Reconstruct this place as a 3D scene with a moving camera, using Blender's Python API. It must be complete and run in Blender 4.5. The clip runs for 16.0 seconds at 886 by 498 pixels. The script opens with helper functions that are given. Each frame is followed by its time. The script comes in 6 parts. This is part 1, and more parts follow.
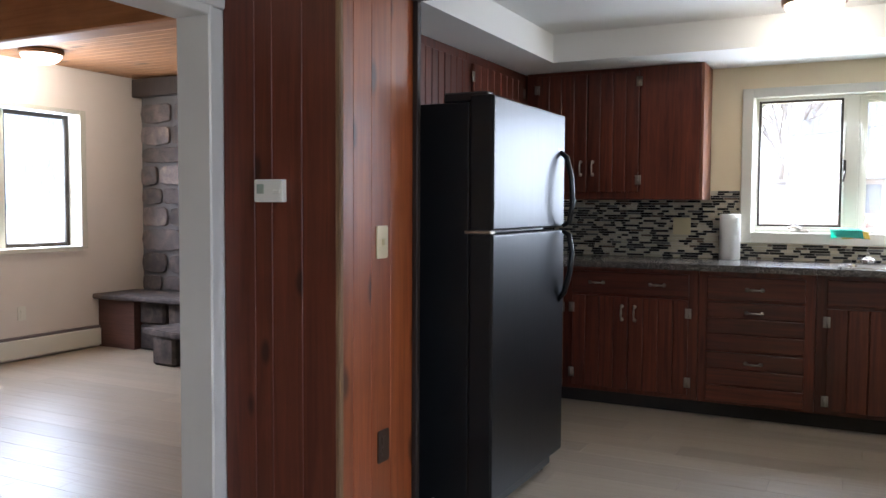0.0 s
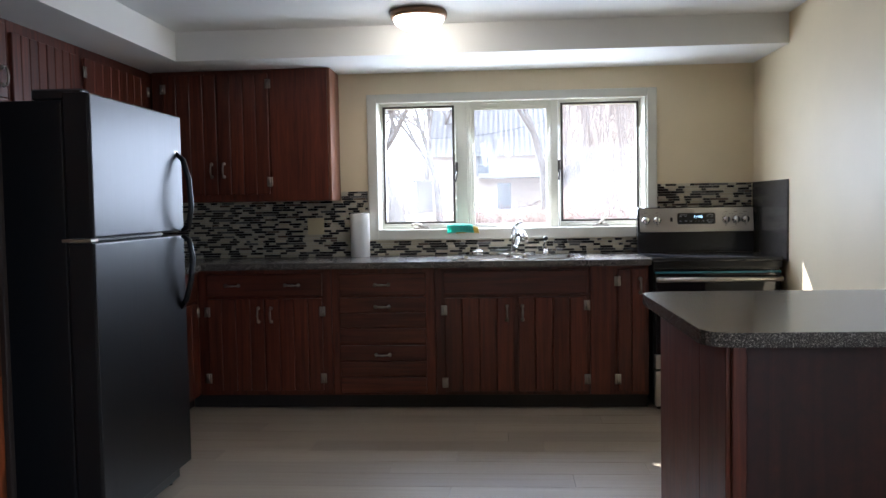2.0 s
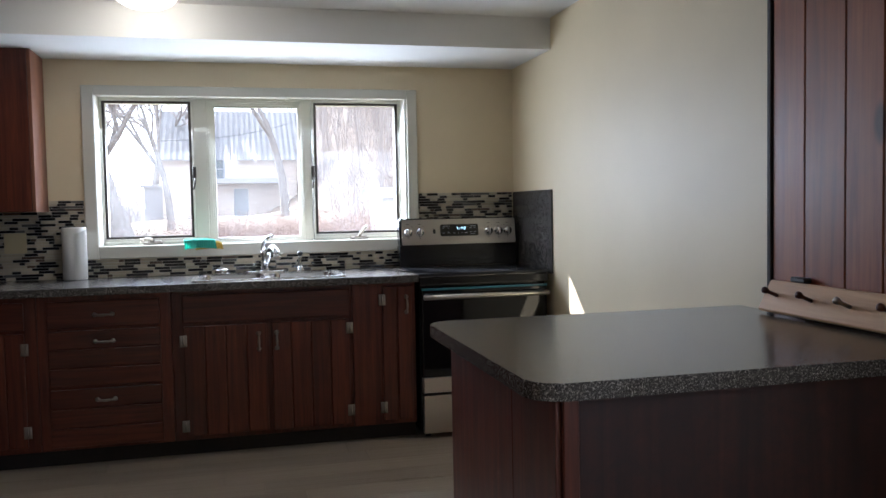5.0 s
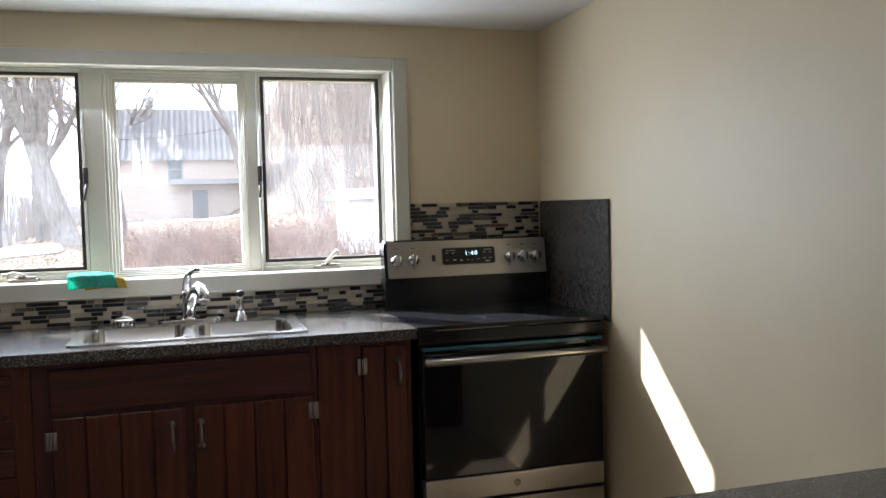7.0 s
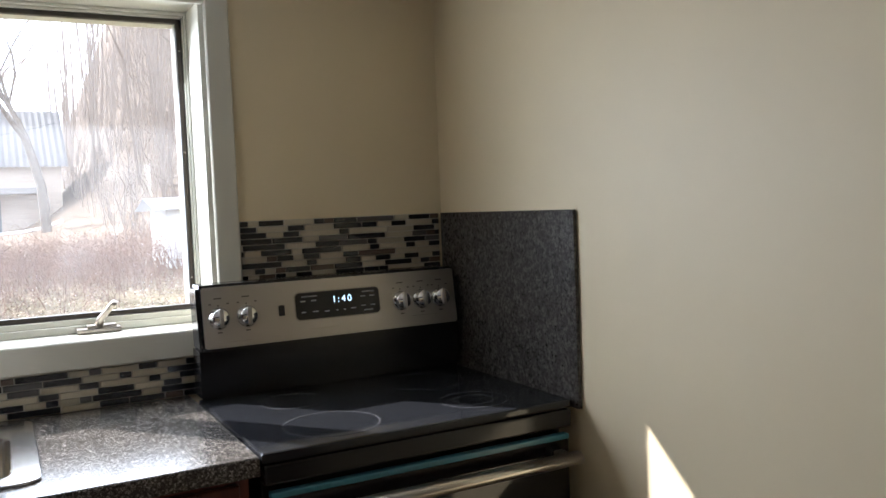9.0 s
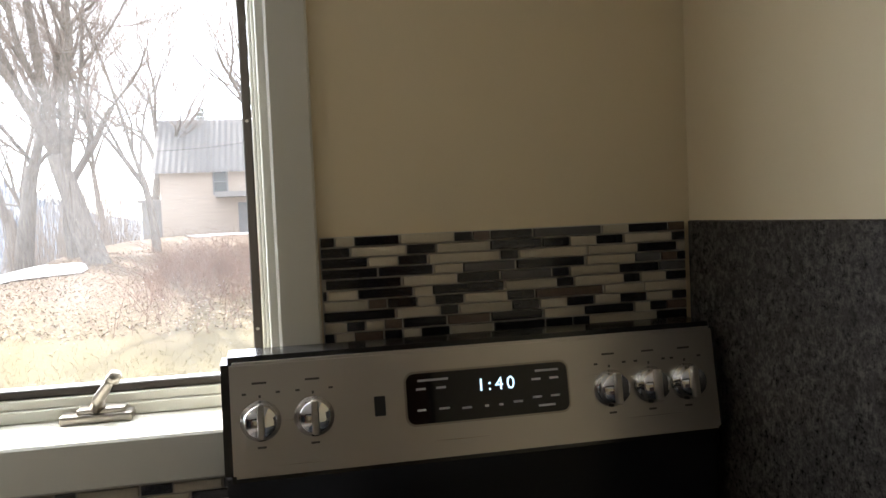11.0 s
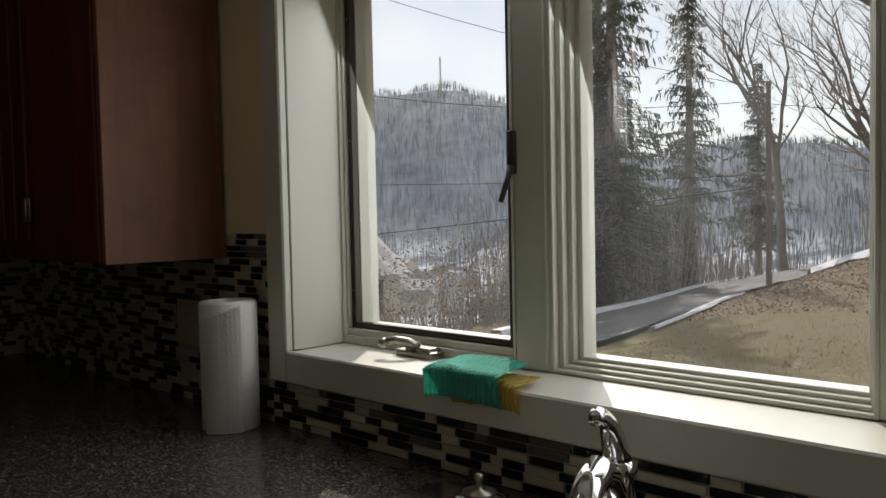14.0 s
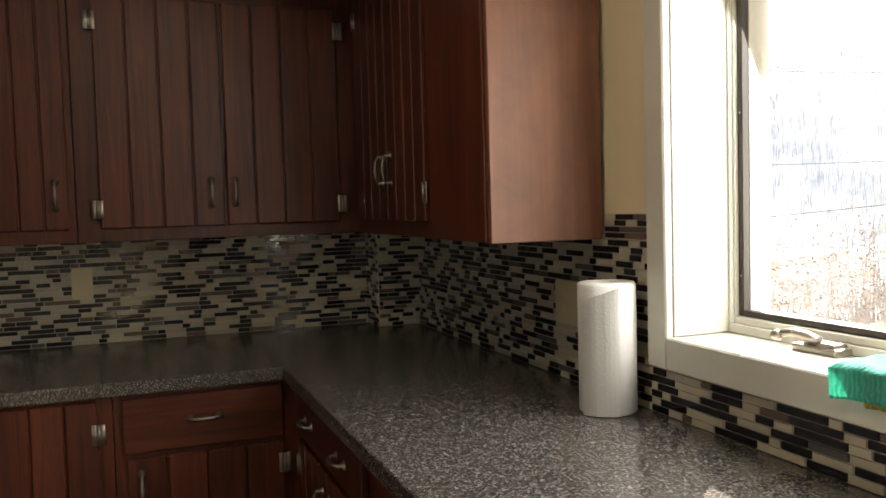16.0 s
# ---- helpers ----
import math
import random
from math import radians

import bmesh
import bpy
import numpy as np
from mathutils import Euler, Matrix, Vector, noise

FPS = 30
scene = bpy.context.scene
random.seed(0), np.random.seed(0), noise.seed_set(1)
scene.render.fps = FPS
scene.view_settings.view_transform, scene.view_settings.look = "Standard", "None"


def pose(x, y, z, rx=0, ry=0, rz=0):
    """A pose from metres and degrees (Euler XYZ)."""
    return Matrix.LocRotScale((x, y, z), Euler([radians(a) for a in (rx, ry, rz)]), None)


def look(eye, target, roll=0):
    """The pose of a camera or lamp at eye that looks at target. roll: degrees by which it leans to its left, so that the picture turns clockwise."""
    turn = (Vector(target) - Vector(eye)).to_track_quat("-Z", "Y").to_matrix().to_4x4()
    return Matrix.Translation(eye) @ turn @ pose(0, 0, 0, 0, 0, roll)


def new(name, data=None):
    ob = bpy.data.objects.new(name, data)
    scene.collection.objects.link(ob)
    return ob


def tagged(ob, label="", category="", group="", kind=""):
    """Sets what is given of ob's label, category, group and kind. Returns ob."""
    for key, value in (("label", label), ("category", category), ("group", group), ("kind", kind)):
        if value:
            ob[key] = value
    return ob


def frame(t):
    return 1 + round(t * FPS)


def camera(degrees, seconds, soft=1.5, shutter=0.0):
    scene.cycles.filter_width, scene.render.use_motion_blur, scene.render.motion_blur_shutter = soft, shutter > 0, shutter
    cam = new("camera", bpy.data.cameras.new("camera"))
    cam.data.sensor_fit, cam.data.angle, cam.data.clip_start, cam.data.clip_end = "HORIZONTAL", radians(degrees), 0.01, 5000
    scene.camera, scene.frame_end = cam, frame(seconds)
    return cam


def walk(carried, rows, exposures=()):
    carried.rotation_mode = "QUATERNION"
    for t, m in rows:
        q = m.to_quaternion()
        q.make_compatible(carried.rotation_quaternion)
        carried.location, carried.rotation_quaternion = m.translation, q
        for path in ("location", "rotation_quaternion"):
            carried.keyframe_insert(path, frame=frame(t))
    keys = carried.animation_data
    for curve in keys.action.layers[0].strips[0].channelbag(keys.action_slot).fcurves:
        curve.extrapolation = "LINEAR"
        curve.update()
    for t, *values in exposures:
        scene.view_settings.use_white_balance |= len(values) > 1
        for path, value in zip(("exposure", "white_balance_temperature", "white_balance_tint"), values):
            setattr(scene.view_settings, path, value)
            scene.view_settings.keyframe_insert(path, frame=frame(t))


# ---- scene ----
cam = camera(56.4, 16.0)
PATH = [
    (0, (0.368, 0.259, 1.26), (-0.537, 2.039, 1.157), 0.3),
    (0.5, (0.427, 0.306, 1.26), (-0.354, 2.145, 1.152), 0.0),
    (1, (0.508, 0.315, 1.261), (-0.146, 2.202, 1.153), -0.1),
    (1.5, (0.54, 0.323, 1.253), (0.109, 2.273, 1.147), -0.3),
    (2, (0.554, 0.309, 1.264), (0.414, 2.302, 1.159), -1.0),
    (2.5, (0.557, 0.312, 1.261), (0.698, 2.305, 1.163), -1.0),
    (3, (0.548, 0.315, 1.26), (0.812, 2.295, 1.158), -0.8),
    (3.5, (0.533, 0.345, 1.258), (0.866, 2.315, 1.158), -0.7),
    (4, (0.5, 0.401, 1.254), (0.866, 2.364, 1.155), -0.8),
    (4.2, (0.481, 0.445, 1.253), (0.872, 2.404, 1.147), -0.8),
    (6.3, (0.616, 1.865, 1.392), (1.166, 3.786, 1.298), -1.6),
    (6.5, (0.659, 1.999, 1.39), (1.206, 3.92, 1.289), -1.5),
    (7, (0.701, 2.381, 1.376), (1.264, 4.297, 1.27), -1.4),
    (7.5, (0.753, 2.732, 1.363), (1.387, 4.625, 1.243), -2.0),
    (8, (0.877, 3.054, 1.394), (1.548, 4.933, 1.255), -2.4),
    (8.5, (0.962, 3.38, 1.388), (1.836, 5.174, 1.261), -2.2),
    (8.7, (0.982, 3.517, 1.404), (1.928, 5.277, 1.296), -2.3),
    (10.8, (1.486, 4.626, 1.411), (2.071, 6.536, 1.328), -2.2),
    (11, (1.526, 4.694, 1.413), (1.953, 6.646, 1.33), -2.5),
    (11.5, (1.599, 4.829, 1.421), (1.52, 6.826, 1.356), -1.5),
    (12, (1.576, 4.866, 1.419), (1.202, 6.829, 1.353), -1.3),
    (12.5, (1.51, 4.869, 1.426), (0.972, 6.795, 1.366), -1.3),
    (13, (1.405, 4.856, 1.414), (0.652, 6.707, 1.352), -1.2),
    (13.5, (1.328, 4.864, 1.411), (0.256, 6.551, 1.335), -1.6),
    (14, (1.276, 4.88, 1.414), (-0.109, 6.319, 1.324), -1.2),
    (14.5, (1.24, 4.914, 1.413), (-0.328, 6.152, 1.324), -0.8),
    (15, (1.22, 4.922, 1.407), (-0.509, 5.922, 1.31), -1.2),
    (15.5, (1.22, 4.916, 1.404), (-0.587, 5.768, 1.299), -1.5),
    (16, (1.213, 4.895, 1.405), (-0.654, 5.605, 1.298), -1.6),
]
EXPOSURES = [(0.0, 2.75, 5700, 12), (1.5, 2.5, 5600, 12), (2.5, 2.1, 5450, 13), (4.0, 2.05, 5400, 13), (6.5, 1.85, 5800, 12), (8.5, 1.68, 5900, 12), (11.0, 1.5, 6400, 12), (11.6, 0.75, 6500, 11), (12.0, 0.1, 6600, 11), (12.5, -0.36, 6700, 10), (13.0, -0.72, 6700, 10), (13.5, -0.75, 6800, 10), (14.3, -0.45, 6800, 10), (15.0, 0.5, 7000, 11), (15.5, 1.35, 7200, 11), (16.0, 1.9, 7300, 12)]
walk(cam, [(t, look(eye, target, roll)) for t, eye, target, roll in PATH], EXPOSURES)

# ---- world, sun, large lights ----
world = bpy.data.worlds.new("sky")
scene.world = world
world.use_nodes = True
wn = world.node_tree
sky = wn.nodes.new("ShaderNodeTexSky")
sky.sky_type = "NISHITA"
sky.sun_disc = False
sky.sun_elevation = radians(35.6)
sky.sun_rotation = radians(-38.1)
sky.dust_density = 0.3
sky.air_density = 0.9
cloud_coord = wn.nodes.new("ShaderNodeTexCoord")
cloud_map = wn.nodes.new("ShaderNodeMapping")
cloud_map.inputs["Scale"].default_value = (1.0, 1.0, 3.0)
cloud = wn.nodes.new("ShaderNodeTexNoise")
cloud.inputs["Scale"].default_value, cloud.inputs["Detail"].default_value, cloud.inputs["Roughness"].default_value = 2.2, 7.0, 0.6
cloud_range = wn.nodes.new("ShaderNodeMapRange")
cloud_range.inputs["From Min"].default_value, cloud_range.inputs["From Max"].default_value = 0.35, 0.65
cloud_range.inputs["To Min"].default_value, cloud_range.inputs["To Max"].default_value = 0.35, 0.85
veil = wn.nodes.new("ShaderNodeMix")
veil.data_type = "RGBA"
veil.inputs[7].default_value = (11.5, 11.8, 12.2, 1)
wn.links.new(cloud_coord.outputs["Generated"], cloud_map.inputs["Vector"])
wn.links.new(cloud_map.outputs[0], cloud.inputs["Vector"])
wn.links.new(cloud.outputs["Fac"], cloud_range.inputs[0])
wn.links.new(cloud_range.outputs[0], veil.inputs[0])
wn.links.new(sky.outputs[0], veil.inputs[6])
wn.links.new(veil.outputs[2], wn.nodes["Background"].inputs[0])
wn.nodes["Background"].inputs[1].default_value = 0.15
SUN_WAY = Vector((0.504, -0.642, -0.582))
sun_data = bpy.data.lights.new("sun", "SUN")
sun_data.energy, sun_data.angle, sun_data.color = 5.0, radians(0.5), (1.0, 0.94, 0.85)
sun = new("sun", sun_data)
sun.matrix_world = look((-30, 40, 40), Vector((-30, 40, 40)) + SUN_WAY)


def window_light(x, y, z, w, h, way, power, color):
    """The sky's light in a window's opening."""
    data = bpy.data.lights.new("window_light", "AREA")
    data.shape, data.size, data.size_y, data.energy, data.color = "RECTANGLE", w, h, power, color
    lamp = new("window_light", data)
    lamp.matrix_world = look((x, y, z), Vector((x, y, z)) + Vector(way))
    return lamp


def bulb(x, y, z, power, radius=0.09):
    """The light of a ceiling lamp's bulb."""
    data = bpy.data.lights.new("bulb_light", "POINT")
    data.energy, data.shadow_soft_size, data.color = power, radius, (1.0, 0.86, 0.66)
    lamp = new("bulb_light", data)
    lamp.location = (x, y, z)


window_light(0.62, 6.27, 1.54, 1.78, 0.82, (0, -1, -0.45), 12, (0.88, 0.94, 1.0))
# fill light through the added, unseen dining window
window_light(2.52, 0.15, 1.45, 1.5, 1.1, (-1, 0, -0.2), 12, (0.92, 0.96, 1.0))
window_light(-5.98, 4.4, 1.5, 1.7, 1.1, (1, 0, -0.3), 12, (0.86, 0.92, 1.0))
bulb(0.11, 5.0, 2.28, 0.8, 0.05)
bulb(-5.2, 4.50, 2.35, 4.0, 0.05)


# ---- materials ----
def mat(name, color, rough=0.5, metal=0.0, spec=0.5):
    m = bpy.data.materials.new(name)
    m.use_nodes = True
    b = m.node_tree.nodes["Principled BSDF"]
    b.inputs["Base Color"].default_value = (*color, 1)
    b.inputs["Roughness"].default_value = rough
    b.inputs["Metallic"].default_value = metal
    b.inputs["Specular IOR Level"].default_value = spec
    return m


def node(m, kind, **sets):
    n = m.node_tree.nodes.new(kind)
    for k, v in sets.items():
        n.inputs[k].default_value = v
    return n


def wire(m, a, b):
    m.node_tree.links.new(a, b)


def coords(m, scale, shift=True):
    """Object coordinates scaled by axis, moved by the object's own random number."""
    n = m.node_tree.nodes
    tc = n.new("ShaderNodeTexCoord")
    mp = node(m, "ShaderNodeMapping", Scale=scale)
    if shift:
        info = n.new("ShaderNodeObjectInfo")
        mul = n.new("ShaderNodeVectorMath")
        mul.operation = "MULTIPLY_ADD"
        comb = n.new("ShaderNodeCombineXYZ")
        for i in range(3):
            wire(m, info.outputs["Random"], comb.inputs[i])
        wire(m, comb.outputs[0], mul.inputs[0])
        mul.inputs[1].default_value = (37.0, 23.0, 11.0)
        wire(m, tc.outputs["Object"], mul.inputs[2])
        wire(m, mul.outputs[0], mp.inputs["Vector"])
    else:
        wire(m, tc.outputs["Object"], mp.inputs["Vector"])
    return mp.outputs[0]


def ramp(m, fac, stops):
    r = m.node_tree.nodes.new("ShaderNodeValToRGB")
    e = r.color_ramp.elements
    while len(e) < len(stops):
        e.new(0.5)
    for el, (p, c) in zip(e, stops):
        el.position, el.color = p, (*c, 1) if len(c) == 3 else c
    wire(m, fac, r.inputs[0])
    return r.outputs[0]


def noise_tex(m, vec, scale, detail=4.0, rough=0.55, dist=0.0):
    n = node(m, "ShaderNodeTexNoise", Scale=scale, Detail=detail, Roughness=rough, Distortion=dist)
    wire(m, vec, n.inputs["Vector"])
    return n.outputs["Fac"]


def mixc(m, fac, a, b, mode="MIX"):
    n = m.node_tree.nodes.new("ShaderNodeMix")
    n.data_type, n.blend_type = "RGBA", mode
    for sock, v in ((n.inputs[0], fac), (n.inputs[6], a), (n.inputs[7], b)):
        if hasattr(v, "is_linked"):
            wire(m, v, sock)
        elif isinstance(v, (int, float)):
            sock.default_value = v
        else:
            sock.default_value = (*v, 1)
    return n.outputs[2]


def bump(m, fac, strength, dist=0.002):
    n = node(m, "ShaderNodeBump", Strength=strength, Distance=dist)
    wire(m, fac, n.inputs["Height"])
    wire(m, n.outputs[0], m.node_tree.nodes["Principled BSDF"].inputs["Normal"])


def base(m, out):
    wire(m, out, m.node_tree.nodes["Principled BSDF"].inputs["Base Color"])


def rough_by(m, fac, lo, hi):
    n = node(m, "ShaderNodeMapRange")
    n.inputs["To Min"].default_value, n.inputs["To Max"].default_value = lo, hi
    wire(m, fac, n.inputs[0])
    wire(m, n.outputs[0], m.node_tree.nodes["Principled BSDF"].inputs["Roughness"])


def by_piece(m, color, lo, hi):
    """Lighter and darker from piece to piece."""
    info = m.node_tree.nodes.new("ShaderNodeObjectInfo")
    n = node(m, "ShaderNodeMapRange")
    n.inputs["To Min"].default_value, n.inputs["To Max"].default_value = lo, hi
    wire(m, info.outputs["Random"], n.inputs[0])
    comb = m.node_tree.nodes.new("ShaderNodeCombineColor")
    for i in range(3):
        wire(m, n.outputs[0], comb.inputs[i])
    return mixc(m, 1.0, color, comb.outputs[0], "MULTIPLY")


def wood(name, dark, light, axis="z", rough=0.4, fine=38.0, knots=0.0, vary=(0.75, 1.2), stain=0.35, blotch=5.0):
    m = mat(name, light, rough)
    sc = {"z": (1, 1, 0.05), "x": (0.05, 1, 1), "y": (1, 0.05, 1)}[axis]
    v = coords(m, sc)
    g = noise_tex(m, v, fine, 5, 0.6, 0.8)
    col = ramp(m, g, [(0.3, dark), (0.7, light)])
    v2 = coords(m, (1, 1, 1))
    big = noise_tex(m, v2, blotch, 5, 0.65, 0.5)
    col = mixc(m, stain, col, ramp(m, big, [(0.3, (0.35, 0.33, 0.3)), (0.75, (1, 1, 1))]), "MULTIPLY")
    if knots:
        ks = {"z": (1, 1, 0.42), "x": (0.42, 1, 1), "y": (1, 0.42, 1)}[axis]
        k = node(m, "ShaderNodeTexVoronoi", Scale=knots, Randomness=1.0)
        wire(m, coords(m, ks), k.inputs["Vector"])
        col = mixc(m, ramp(m, k.outputs["Distance"], [(0.08, (0.85, 0.85, 0.85)), (0.17, (0, 0, 0))]), col, tuple(c * 0.22 for c in dark))
    base(m, by_piece(m, col, *vary))
    bump(m, g, 0.12)
    rough_by(m, big, rough - 0.1, rough + 0.15)
    return m


CAB_D, CAB_L = (0.050, 0.0100, 0.0052), (0.152, 0.034, 0.0155)
cab_z = wood("stained_cabinet_wood", CAB_D, CAB_L, "z", 0.36)
cab_x = wood("stained_cabinet_wood_level", CAB_D, CAB_L, "x", 0.36)
cab_y = wood("stained_cabinet_wood_deep", CAB_D, CAB_L, "y", 0.36)
cab_end = wood("plywood_cabinet_end", (0.17, 0.062, 0.033), (0.31, 0.135, 0.073), "z", 0.5, 9, vary=(0.98, 1.02), stain=0.6)
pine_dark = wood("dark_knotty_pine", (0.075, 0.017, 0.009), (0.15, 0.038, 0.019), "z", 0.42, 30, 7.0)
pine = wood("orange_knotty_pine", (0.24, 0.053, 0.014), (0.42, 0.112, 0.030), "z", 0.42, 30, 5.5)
pen_wood = wood("dark_plywood_panel", (0.022, 0.006, 0.004), (0.070, 0.017, 0.010), "z", 0.6, 17, vary=(1, 1), stain=1.0, blotch=19.0)
rough_post = wood("rough_sawn_timber", (0.13, 0.07, 0.033), (0.34, 0.21, 0.11), "z", 0.8, 26, 4.0)
black_wood = wood("blackened_timber", (0.014, 0.008, 0.006), (0.034, 0.020, 0.015), "z", 0.65)
rail_wood = wood("pale_pine_board", (0.46, 0.25, 0.11), (0.62, 0.37, 0.18), "y", 0.45, 30, vary=(1, 1), stain=0.15)
ceil_wood = wood("pine_ceiling_boards", (0.42, 0.19, 0.08), (0.60, 0.31, 0.14), "x", 0.45, 30, 4.0, vary=(0.85, 1.1))


def paint(name, color, rough=0.6, amount=0.07, orange=0.06):
    m = mat(name, color, rough)
    v = coords(m, (1, 1, 1), False)
    big = noise_tex(m, v, 1.7, 4)
    base(m, mixc(m, 1.0, color, ramp(m, big, [(0.3, (1 - amount,) * 3), (0.7, (1, 1, 1))]), "MULTIPLY"))
    bump(m, noise_tex(m, v, 260, 2), orange, 0.001)
    return m


cream = paint("cream_wall_paint", (0.73, 0.62, 0.42), 0.5)
pale = paint("pale_wall_paint", (0.74, 0.68, 0.64), 0.6)
ceiling_white = paint("white_ceiling_paint", (0.78, 0.78, 0.77), 0.8, 0.05)
trim_white = paint("white_gloss_trim", (0.62, 0.605, 0.53), 0.35, 0.08, 0.03)
jamb_white = paint("white_casing_paint", (0.72, 0.71, 0.68), 0.45, 0.1, 0.05)
plastic_ivory = mat("ivory_plastic", (0.62, 0.53, 0.33), 0.4)
plastic_white = mat("white_plastic", (0.75, 0.74, 0.68), 0.4)
plastic_brown = mat("brown_plastic", (0.035, 0.018, 0.012), 0.4)
plastic_black = mat("black_plastic", (0.012, 0.012, 0.013), 0.35)
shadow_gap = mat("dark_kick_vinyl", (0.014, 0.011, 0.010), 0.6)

floor_mat = wood("greige_vinyl_plank", (0.29, 0.235, 0.175), (0.41, 0.345, 0.27), "x", 0.34, 26, vary=(0.88, 1.08), stain=0.25)
grout = mat("tile_grout", (0.48, 0.45, 0.39), 0.9)
subfloor = mat("dark_plank_joint", (0.13, 0.105, 0.08), 0.9)


def granite(name, rough, size, top):
    m = mat(name, (0.05, 0.05, 0.05), rough)
    v = coords(m, (1, 1, 1), False)
    a = noise_tex(m, v, size, 4, 0.75)
    b = noise_tex(m, v, size * 0.4, 3, 0.6)
    col = ramp(m, a, [(0.35, (0.018, 0.016, 0.015)), (0.52, (0.075, 0.068, 0.062)), (0.64, (top, top * 0.91, top * 0.82))])
    base(m, mixc(m, ramp(m, b, [(0.42, (0, 0, 0)), (0.66, (0.65, 0.65, 0.65))]), col, (0.030, 0.026, 0.024)))
    return m


counter_mat = granite("dark_speckled_laminate", 0.20, 215, 0.36)
splash_mat = granite("dark_speckled_panel", 0.27, 120, 0.115)


def steel(name, color, rough, axis):
    m = mat(name, color, rough, 1.0)
    sc = {"x": (0.01, 1, 1), "z": (1, 1, 0.01), "y": (1, 0.01, 1)}[axis]
    f = noise_tex(m, coords(m, sc, False), 420, 3)
    rough_by(m, f, rough - 0.07, rough + 0.09)
    bump(m, f, 0.05, 0.0005)
    return m


steel_x = steel("brushed_stainless", (0.52, 0.49, 0.45), 0.30, "x")
steel_fridge = steel("dark_brushed_steel", (0.046, 0.048, 0.052), 0.35, "z")
steel_sink = steel("sink_steel", (0.62, 0.60, 0.57), 0.19, "x")
chrome = mat("chrome", (0.72, 0.72, 0.72), 0.08, 1.0)
nickel = mat("worn_nickel", (0.34, 0.31, 0.27), 0.38, 1.0)
bronze = mat("bronze_sash", (0.045, 0.036, 0.028), 0.45, 0.3)
fridge_black = mat("black_enamel", (0.008, 0.009, 0.011), 0.42, 0.0, 0.3)
bump(fridge_black, noise_tex(fridge_black, coords(fridge_black, (1, 1, 1), False), 330, 2), 0.08, 0.001)
stove_glass = mat("black_ceramic_glass", (0.016, 0.017, 0.020), 0.055)
oven_glass = mat("black_oven_glass", (0.006, 0.006, 0.007), 0.05)
oven_inner = mat("smoky_oven_pane", (0.010, 0.010, 0.011), 0.06)
black_gloss = mat("black_gloss_enamel", (0.010, 0.010, 0.011), 0.18)
ring_mat = mat("grey_burner_print", (0.10, 0.10, 0.11), 0.15)
film_blue = mat("blue_protective_film", (0.05, 0.19, 0.25), 0.25)
legend = mat("white_print", (0.45, 0.45, 0.45), 0.5)
legend_dark = mat("dark_print", (0.08, 0.075, 0.07), 0.5)
led = mat("blue_white_digits", (0.5, 0.8, 1.0), 0.5)
led.node_tree.nodes["Principled BSDF"].inputs["Emission Color"].default_value = (0.55, 0.85, 1.0, 1)
led.node_tree.nodes["Principled BSDF"].inputs["Emission Strength"].default_value = 0.7
lamp_glass = mat("lit_frosted_glass", (0.9, 0.88, 0.82), 0.5)
lamp_glass.node_tree.nodes["Principled BSDF"].inputs["Emission Color"].default_value = (1.0, 0.87, 0.66, 1)
lamp_glass.node_tree.nodes["Principled BSDF"].inputs["Emission Strength"].default_value = 2.2

tile_mats = [mat("cream_marble_tile", (0.50, 0.46, 0.36), 0.35), mat("black_glass_tile", (0.012, 0.012, 0.014), 0.08),
             mat("grey_stone_tile", (0.13, 0.125, 0.12), 0.3), mat("brown_marble_tile", (0.16, 0.11, 0.085), 0.25)]
for tm, (c1, c2, s) in zip(tile_mats, [((0.40, 0.35, 0.255), (0.56, 0.50, 0.38), 25), ((0.007, 0.007, 0.008), (0.020, 0.020, 0.024), 12),
                                       ((0.05, 0.048, 0.046), (0.12, 0.115, 0.11), 30), ((0.035, 0.022, 0.016), (0.22, 0.16, 0.12), 60)]):
    base(tm, by_piece(tm, ramp(tm, noise_tex(tm, coords(tm, (1, 1, 1)), s, 4, 0.6, 1.0), [(0.3, c1), (0.7, c2)]), 0.82, 1.1))


